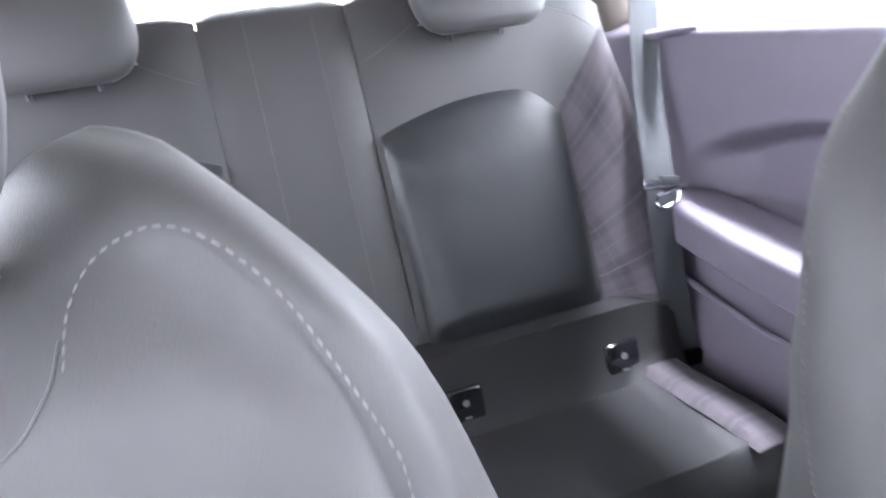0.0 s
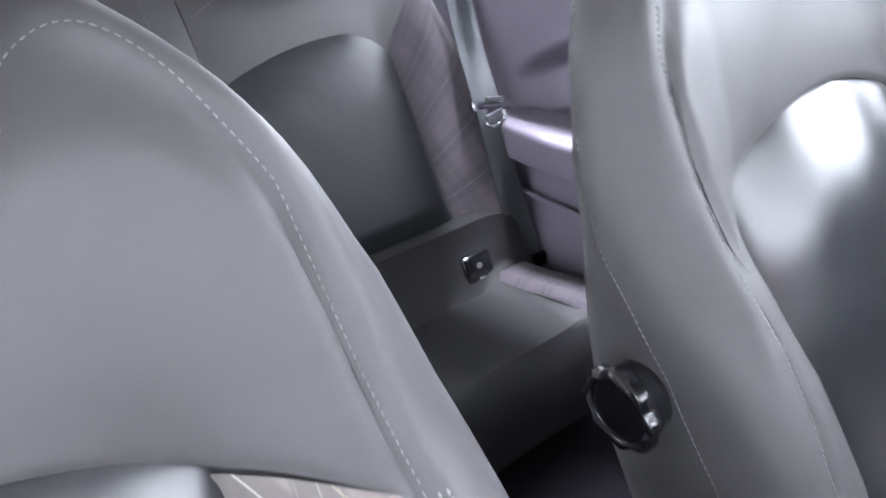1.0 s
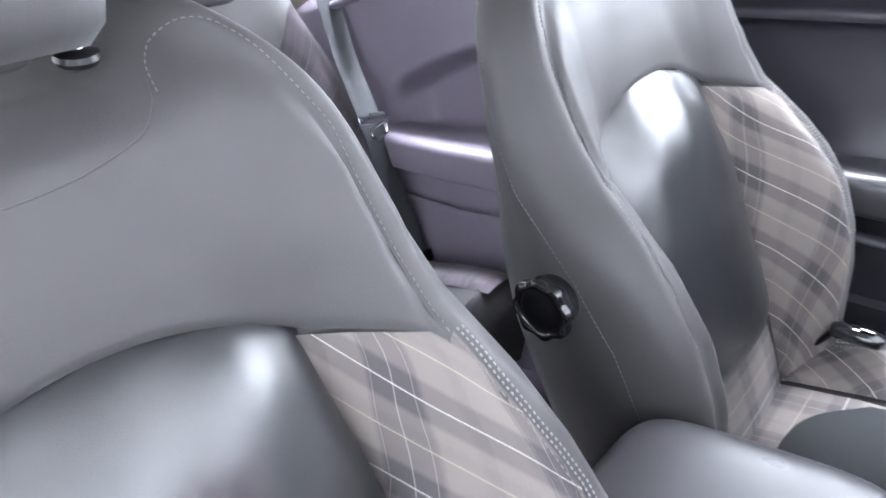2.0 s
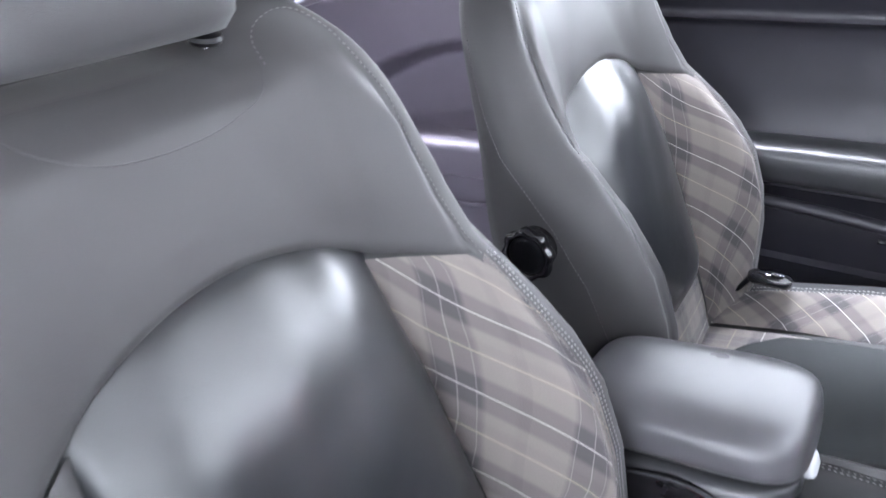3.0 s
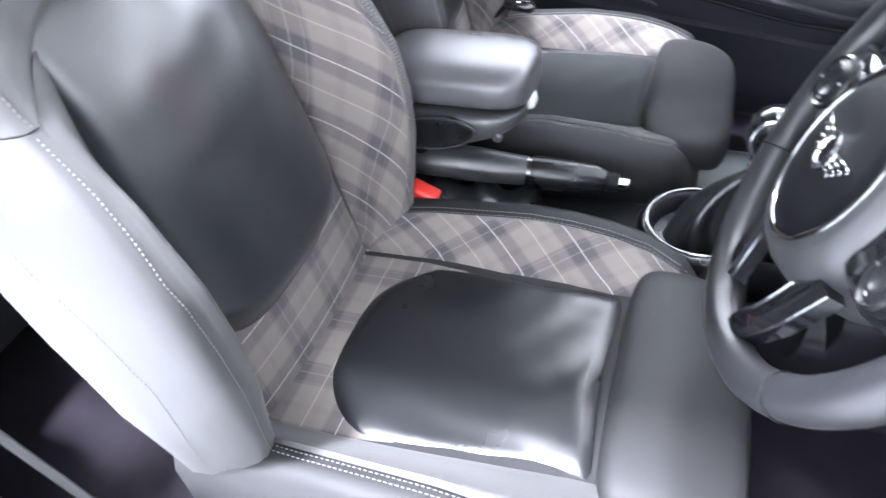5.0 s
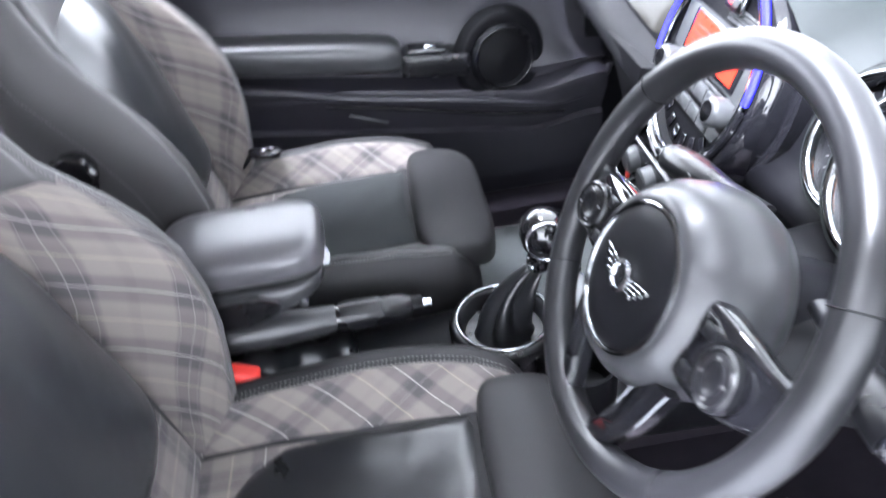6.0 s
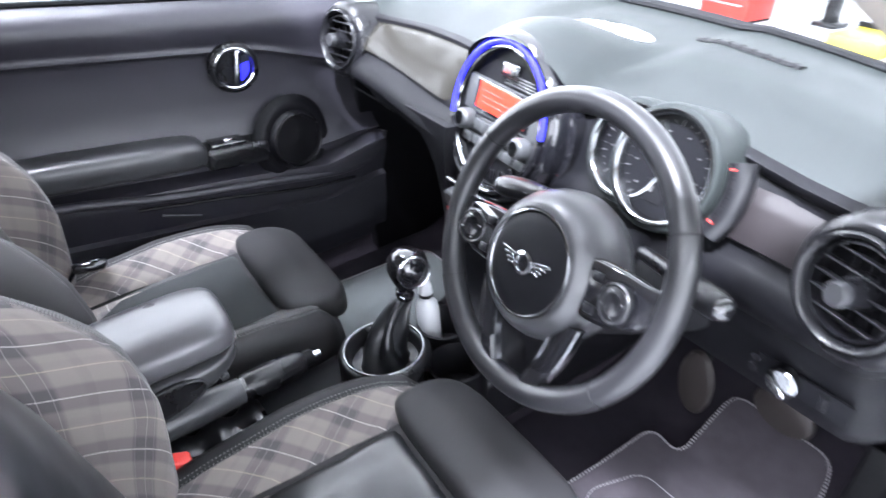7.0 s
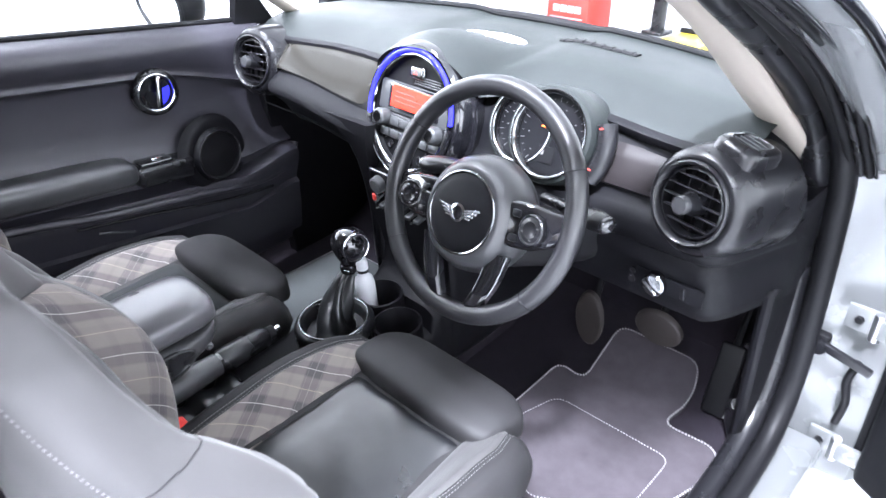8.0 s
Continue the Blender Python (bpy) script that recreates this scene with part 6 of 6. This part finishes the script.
pedal("brake_pedal", 0.478, 0.90, 0.172, 0.115, 0.085, 0, "worn brown-black oval pedal in the footwell", True)
pedal("clutch_pedal", 0.315, 0.87, 0.135, 0.075, 0.155, 0, "worn brown-black oval pedal beside the console", True)
pedal("accelerator_pedal", 0.635, 0.925, 0.100, 0.055, 0.17, -25, "long dark flat pedal under the dashboard", False)


# ---- car body round the cabin ----
def slab(name, x0, x1, y0, y1, z0, z1, mt, label="", category="", kind="structure", r=0.004):
    return tagged(part(name, rbox(x1 - x0, y1 - y0, z1 - z0, r, 1, pose((x0 + x1) / 2, (y0 + y1) / 2, (z0 + z1) / 2)), mt), label, category, "", kind)


def floor_pan(s, t):
    x, y = lerp(-0.79, 0.735, s), lerp(-1.46, 1.12, t)
    z = max(0, y - 0.86) * 0.35 + 0.32 * smooth(1.02, 1.12, y)
    return (x, y, z)


tagged(part("floor", sheet(floor_pan, 8, 60), CARPET), "charcoal carpeted car floor", "floor", "", "structure")
slab("tunnel", -0.085, 0.085, -0.60, 0.95, -0.02, 0.14, CARPET, "carpeted centre tunnel", "tunnel")
slab("firewall", -0.72, 0.74, 1.115, 1.13, 0.0, 0.735, CARPET, "dark carpeted front bulkhead", "wall")
slab("kick_panel", -0.73, -0.69, 0.70, 1.12, 0.0, 0.72, PLASTIC, "black kick panel", "trim")
slab("kick_panel", 0.705, 0.728, 0.80, 1.11, 0.0, 0.45, PLASTIC, "black kick panel", "trim", r=0.008)
fc = thing("fuse_cover", "black fuse cover on the kick panel beside the door seal", "cover", at=(0.700, 0.905, 0.225))
part("lid", rbox(0.014, 0.13, 0.10, 0.006, 3, pose(0, 0, 0, -8, 0, 0)), PLASTIC_SATIN, fc)
part("ledge", rbox(0.022, 0.14, 0.010, 0.004, 2, pose(-0.003, 0, 0.054, -8, 0, 0)), PLASTIC_SATIN, fc)
br = thing("bonnet_release", "small black bonnet release handle by the sill", "handle", at=(0.694, 0.865, 0.075))
part("grip", tube([(0, -0.02, 0.05), (-0.012, 0.0, 0.02), (-0.012, 0.01, -0.03), (0, 0.0, -0.06)], [0.008, 0.012, 0.012, 0.008], 12, flat=1.6), PLASTIC_SATIN, br)
part("mark", rbox(0.002, 0.014, 0.012, 0.0005, 1, pose(-0.0245, 0.008, -0.02)), DIAL_WHITE, br)
slab("tail_wall", -0.78, 0.78, -1.52, -1.47, -0.05, 0.95, PLASTIC, "dark rear wall of the cabin", "wall")


def roof_z(x, y):
    return 1.250 - 0.10 * (x / 0.6) ** 2 - 0.05 * ((y + 0.5) / 0.9) ** 2


def roof_sheet(half, y0, y1, lift):
    return sheet(lambda s, t: (lerp(-half, half, s), lerp(y0, y1, t), roof_z(lerp(-0.58, 0.58, s), lerp(y0, y1, t)) + lift), 24, 34)


tagged(part("ceiling", roof_sheet(0.575, -1.40, 0.34, 0.0), BEIGE), "light fabric headliner", "ceiling", "", "structure")
tagged(part("roof_skin", roof_sheet(0.60, -1.42, 0.36, 0.035), PAINT), "silver painted roof panel", "roof", "", "structure")

# pillars
for sg in (-1, 1):
    pts = bezier([(sg * 0.676, 0.985, 0.610), (sg * 0.668, 0.885, 0.700), (sg * 0.654, 0.750, 0.815), (sg * 0.643, 0.620, 0.925), (sg * 0.634, 0.545, 0.985), (sg * 0.600, 0.390, 1.095), (sg * 0.566, 0.260, 1.160)], 30)
    rg = []
    for p, s, u in frames_along(pts):
        rg.append([p + s * (0.034 * math.cos(q)) + u * (0.015 * math.sin(q)) for q in (2 * math.pi * i / 16 for i in range(16))])
    tagged(part("pillar_trim", loft(rg), BEIGE), "beige fabric windscreen pillar trim", "pillar", "", "structure")
    pts = bezier([(sg * 0.800, 0.965, 0.640), (sg * 0.794, 0.88, 0.725), (sg * 0.784, 0.66, 0.888), (sg * 0.766, 0.46, 1.015), (sg * 0.69, 0.24, 1.14)], 24)
    rg = []
    for p, n, u in frames_along(pts):
        rg.append([p + Vector((sg * dx, dy, dz)) for dx, dy, dz in ((-0.012, -0.006, 0.0), (0.0, -0.010, 0.003), (0.034, 0.006, 0.010), (0.042, 0.016, 0.008), (0.036, 0.024, 0.002), (-0.006, 0.010, -0.008))])
    skin = tagged(part("pillar_skin", loft(rg), PAINT), "silver painted windscreen pillar", "pillar", "", "structure")
    part("screen_trim", tube([p + Vector((sg * 0.046, 0.020, 0.010)) for p in pts], 0.009, 10), GLOSS, skin, "black glossy windscreen edge trim")
    tagged(part("door_pillar", tube(bezier([(sg * 0.74, -0.50, 0.05), (sg * 0.735, -0.51, 0.60), (sg * 0.70, -0.50, 0.92), (sg * 0.61, -0.47, 1.16)], 18), 0.045, 12), PLASTIC), "dark centre door pillar", "pillar", "", "structure")
    tagged(part("tail_pillar", tube(bezier([(sg * 0.70, -1.30, 0.92), (sg * 0.64, -1.28, 1.05), (sg * 0.58, -1.25, 1.15)], 9), 0.07, 12), BEIGE), "beige rear pillar trim", "pillar", "", "structure")
    tagged(part("roof_rail", tube([(sg * 0.585, -1.35, 1.12), (sg * 0.600, -0.5, 1.185), (sg * 0.568, 0.28, 1.165)], 0.030, 12), PLASTIC), "dark roof rail trim", "trim", "", "structure")

# rubber seals round the driver's door opening
seal = bezier([(0.610, 0.28, 1.150), (0.680, 0.43, 1.062), (0.699, 0.53, 0.996), (0.708, 0.68, 0.900), (0.714, 0.79, 0.818), (0.720, 0.885, 0.728), (0.726, 0.940, 0.63), (0.730, 0.955, 0.52), (0.738, 0.950, 0.30), (0.745, 0.90, 0.13), (0.750, 0.76, 0.055), (0.752, 0.40, 0.035), (0.752, -0.10, 0.035), (0.750, -0.40, 0.06)], 84)
t = thing("door_seal", "black rubber door seal round the open doorway", "door seal")
part("inner_lip", tube([(p.x - 0.020, p.y - 0.008, p.z + 0.006) for p in seal], 0.023, 14), PLASTIC_SATIN, t, "satin inner lip", 60)
part("outer_bead", tube([(p.x + 0.022, p.y + 0.006, p.z + 0.002) for p in seal], 0.022, 14), RUBBER, t, "", 60)
for dx, r, mt in ((-0.014, 0.0080, RUBBER), (0.001, 0.0065, PLASTIC_SATIN), (0.014, 0.0065, RUBBER), (0.024, 0.0035, GLOSS)):
    part("channel_rib", tube(bezier([(0.69 + dx, 0.28, 1.125), (0.755 + dx, 0.45, 1.020), (0.766 + dx, 0.684, 0.881), (0.770 + dx, 0.893, 0.698), (0.772 + dx, 0.945, 0.640)], 32), r, 10), mt, t, "black rib of the window channel", 60)

# sill, jamb and hinges
tagged(part("door_sill", rbox(0.10, 1.50, 0.10, 0.02, 3, pose(0.80, 0.22, -0.02)), PAINT), "silver painted door sill", "sill", "", "structure")
jamb = []
for z, y in ((-0.10, 0.98), (0.10, 1.00), (0.30, 1.015), (0.50, 1.01), (0.62, 0.985), (0.72, 0.93)):
    jamb.append([(0.745, y, z), (0.785, y + 0.01, z), (0.80, y + 0.02, z), (0.90, y + 0.03, z), (0.92, y + 0.06, z), (0.92, y + 0.30, z), (0.745, y + 0.30, z)])
tagged(part("door_jamb", loft(jamb), PAINT), "silver painted front door jamb", "door jamb", "", "structure")
cs = thing("check_strap", "dark metal door check strap at the jamb", "hinge", at=(0.775, 1.005, 0.245))
part("bracket", rbox(0.040, 0.022, 0.034, 0.006, 2, pose(0, 0, 0)), RUBBER, cs)
part("strap", rbox(0.105, 0.014, 0.018, 0.004, 2, pose(0.055, -0.016, -0.012, 0, 14, 0)), PLASTIC_SATIN, cs, "black strap")
part("grommet", lathe([(0.0, 0.012), (0.014, 0.010), (0.017, 0.0), (0.014, -0.012), (0, -0.013)], 20, pose(0.006, -0.018, -0.006, 90, 0, 0)), PLASTIC, cs)
part("cable", tube(bezier([(0.078, 0.0, -0.02), (0.070, -0.01, -0.07), (0.080, -0.012, -0.12), (0.072, 0.0, -0.19)], 16), 0.008, 10), RUBBER, cs, "ribbed rubber cable sleeve")

# the open driver's door
dd = thing("door", "open silver driver's door with black inner panel", "car door", at=(0.882, 1.02, 0.0))
dm4 = pose(0, 0, 0, 0, 0, 62)
part("outer_skin", rbox(0.03, 1.10, 0.80, 0.012, 2, dm4 @ pose(0.05, -0.56, 0.34)), PAINT, dd)
part("inner_panel", rbox(0.07, 1.04, 0.74, 0.02, 3, dm4 @ pose(-0.005, -0.57, 0.33)), PLASTIC, dd, "black inner door panel")
part("edge_seal", tube([dm4 @ Vector((0.0, -0.03, z)) for z in np.linspace(-0.04, 0.70, 8)], 0.012, 8), RUBBER, dd)
g = part("window_glass", rbox(0.004, 0.80, 0.42, 0.001, 1, dm4 @ pose(0.03, -0.62, 0.93)), GLASS, dd, "clear frameless window")
g.visible_shadow = False
for z in (0.33, 0.0):
    h = part("hinge", rbox(0.060, 0.012, 0.055, 0.004, 2, pose(-0.045, -0.020, z)), PAINT, dd, "silver painted hinge")
    part("knuckle", tube([(-0.018, -0.032, z - 0.03), (-0.018, -0.032, z + 0.03)], 0.010, 12), SATIN_METAL, h)
    part("leaf", rbox(0.055, 0.014, 0.045, 0.004, 2, pose(0.006, -0.034, z)), PAINT, h)
    part("bolt", lathe([(0.009, 0.0), (0.008, 0.006), (0, 0.006)], 6, pose(-0.050, -0.026, z, 90, 0, 0)), RUBBER, h)
part("mirror_shell", loft([[dm4 @ Vector((0.13 + 0.09 * math.cos(a) * k, -0.12 + d, 0.84 + 0.065 * math.sin(a) * k)) for a in (2 * math.pi * i / 28 for i in range(28))] for d, k in ((-0.03, 0.96), (0.0, 1.0), (0.05, 0.8), (0.07, 0.4))]), RUBBER, dd, "dark mirror shell", 60)

# windscreen, its lower edge and the wipers
ws = part("windscreen", sheet(lambda s, q: (lerp(lerp(-0.70, -0.57, q), lerp(0.70, 0.57, q), s), lerp(1.105, 0.30, q) - 0.15 * (2 * s - 1) ** 2 * (1 - 0.6 * q), lerp(0.752, 1.195, q) - 0.03 * (2 * s - 1) ** 2), 20, 12), GLASS)
tagged(ws, "clear curved windscreen", "windscreen", "", "structure")
ws.visible_shadow = False
tagged(part("screen_edge", tube([(x, 1.095 - 0.30 * x * x, 0.752 - 0.02 * x * x) for x in np.linspace(-0.70, 0.70, 24)], 0.011, 8), RUBBER), "black lower windscreen edge", "trim", "", "structure")
for x0, x1 in ((-0.50, 0.02), (0.02, 0.50)):
    w = thing("wiper", "black windscreen wiper resting at the screen base", "wiper", "wipers")
    part("arm", tube(bezier([(x1, 1.165 - 0.3 * x1 * x1, 0.700), ((x0 + x1) / 2, 1.160, 0.722), (x0 + 0.1, 1.145 - 0.3 * x0 * x0, 0.724)], 12), 0.005, 8), RUBBER, w)
    part("blade", tube([(x0, 1.125 - 0.3 * x0 * x0, 0.722), ((x0 + x1) / 2, 1.135 - 0.3 * ((x0 + x1) / 2) ** 2, 0.728), (x1 - 0.05, 1.135 - 0.3 * x1 * x1, 0.718)], 0.005, 6, flat=1.8), RUBBER, w)
tagged(part("bonnet", sheet(lambda s, q: (lerp(-0.72, 0.72, s), lerp(1.15, 1.80, q), 0.650 - 0.05 * (2 * s - 1) ** 2 - 0.14 * q - 0.10 * q * q), 16, 10), PAINT), "silver painted bonnet", "bonnet", "", "structure")

# the car stands with its nose a little up from the frame in which it was laid out
for ob in [o for o in scene.objects if o.parent is None and o.type != "CAMERA"]:
    ob.matrix_basis = CAR @ ob.matrix_basis

# ---- showroom round the car ----
slab("ground", -9, 9, -9, 9, -0.36, -0.30, FLOOR, "pale grey workshop floor", "floor")
slab("wall_west", -4.6, -4.5, -9, 9, -0.3, 4.0, WALL, "white workshop wall", "wall")
slab("wall_east", 5.5, 5.6, -9, 9, -0.3, 4.0, WALL, "white workshop wall", "wall")
slab("wall_north", -9, 9, 8.0, 8.1, -0.3, 4.0, WALL, "white workshop wall", "wall")
slab("wall_south", -9, 9, -8.1, -8.0, -0.3, 4.0, WALL, "white workshop wall", "wall")
slab("workshop_ceiling", -9, 9, -9, 9, 4.0, 4.1, WALL, "white workshop ceiling", "ceiling")
cab = thing("tool_cabinet", "red workshop cabinet with pale lettering bars", "cabinet", at=(-3.30, 6.1, -0.30))
part("body", rbox(0.52, 0.45, 0.62, 0.02, 2, pose(0, 0, 0.33)), RED_SIGN, cab, "red painted body")
part("plinth", rbox(0.50, 0.42, 0.05, 0.006, 1, pose(0, 0, 0.02)), RUBBER, cab)
for k in range(4):
    part("lettering", rbox(0.075, 0.006, 0.07, 0.004, 1, pose(-0.135 + 0.09 * k, -0.227, 0.25)), WHITE_PLASTIC, cab, "pale lettering bar")
part("rail", rbox(0.40, 0.012, 0.014, 0.004, 1, pose(0, -0.235, 0.16)), SATIN_METAL, cab)
yb = thing("yellow_ramp", "yellow painted low ramp on the workshop floor", "ramp", at=(-1.95, 6.0, -0.30))
part("deck", rbox(0.46, 0.5, 0.13, 0.02, 2, pose(0, 0, 0.065)), YELLOW, yb)
part("kerb", rbox(0.46, 0.03, 0.05, 0.006, 2, pose(0, 0.235, 0.15)), RUBBER, yb)
pl = thing("lift_post", "dark grey vehicle lift post standing in the workshop", "post", at=(-2.62, 6.6, -0.30))
part("column", rbox(0.10, 0.14, 2.6, 0.01, 2, pose(0, 0, 1.3)), PLASTIC_SATIN, pl)
part("foot", rbox(0.24, 0.26, 0.04, 0.01, 2, pose(0, 0, 0.02)), PLASTIC_SATIN, pl)
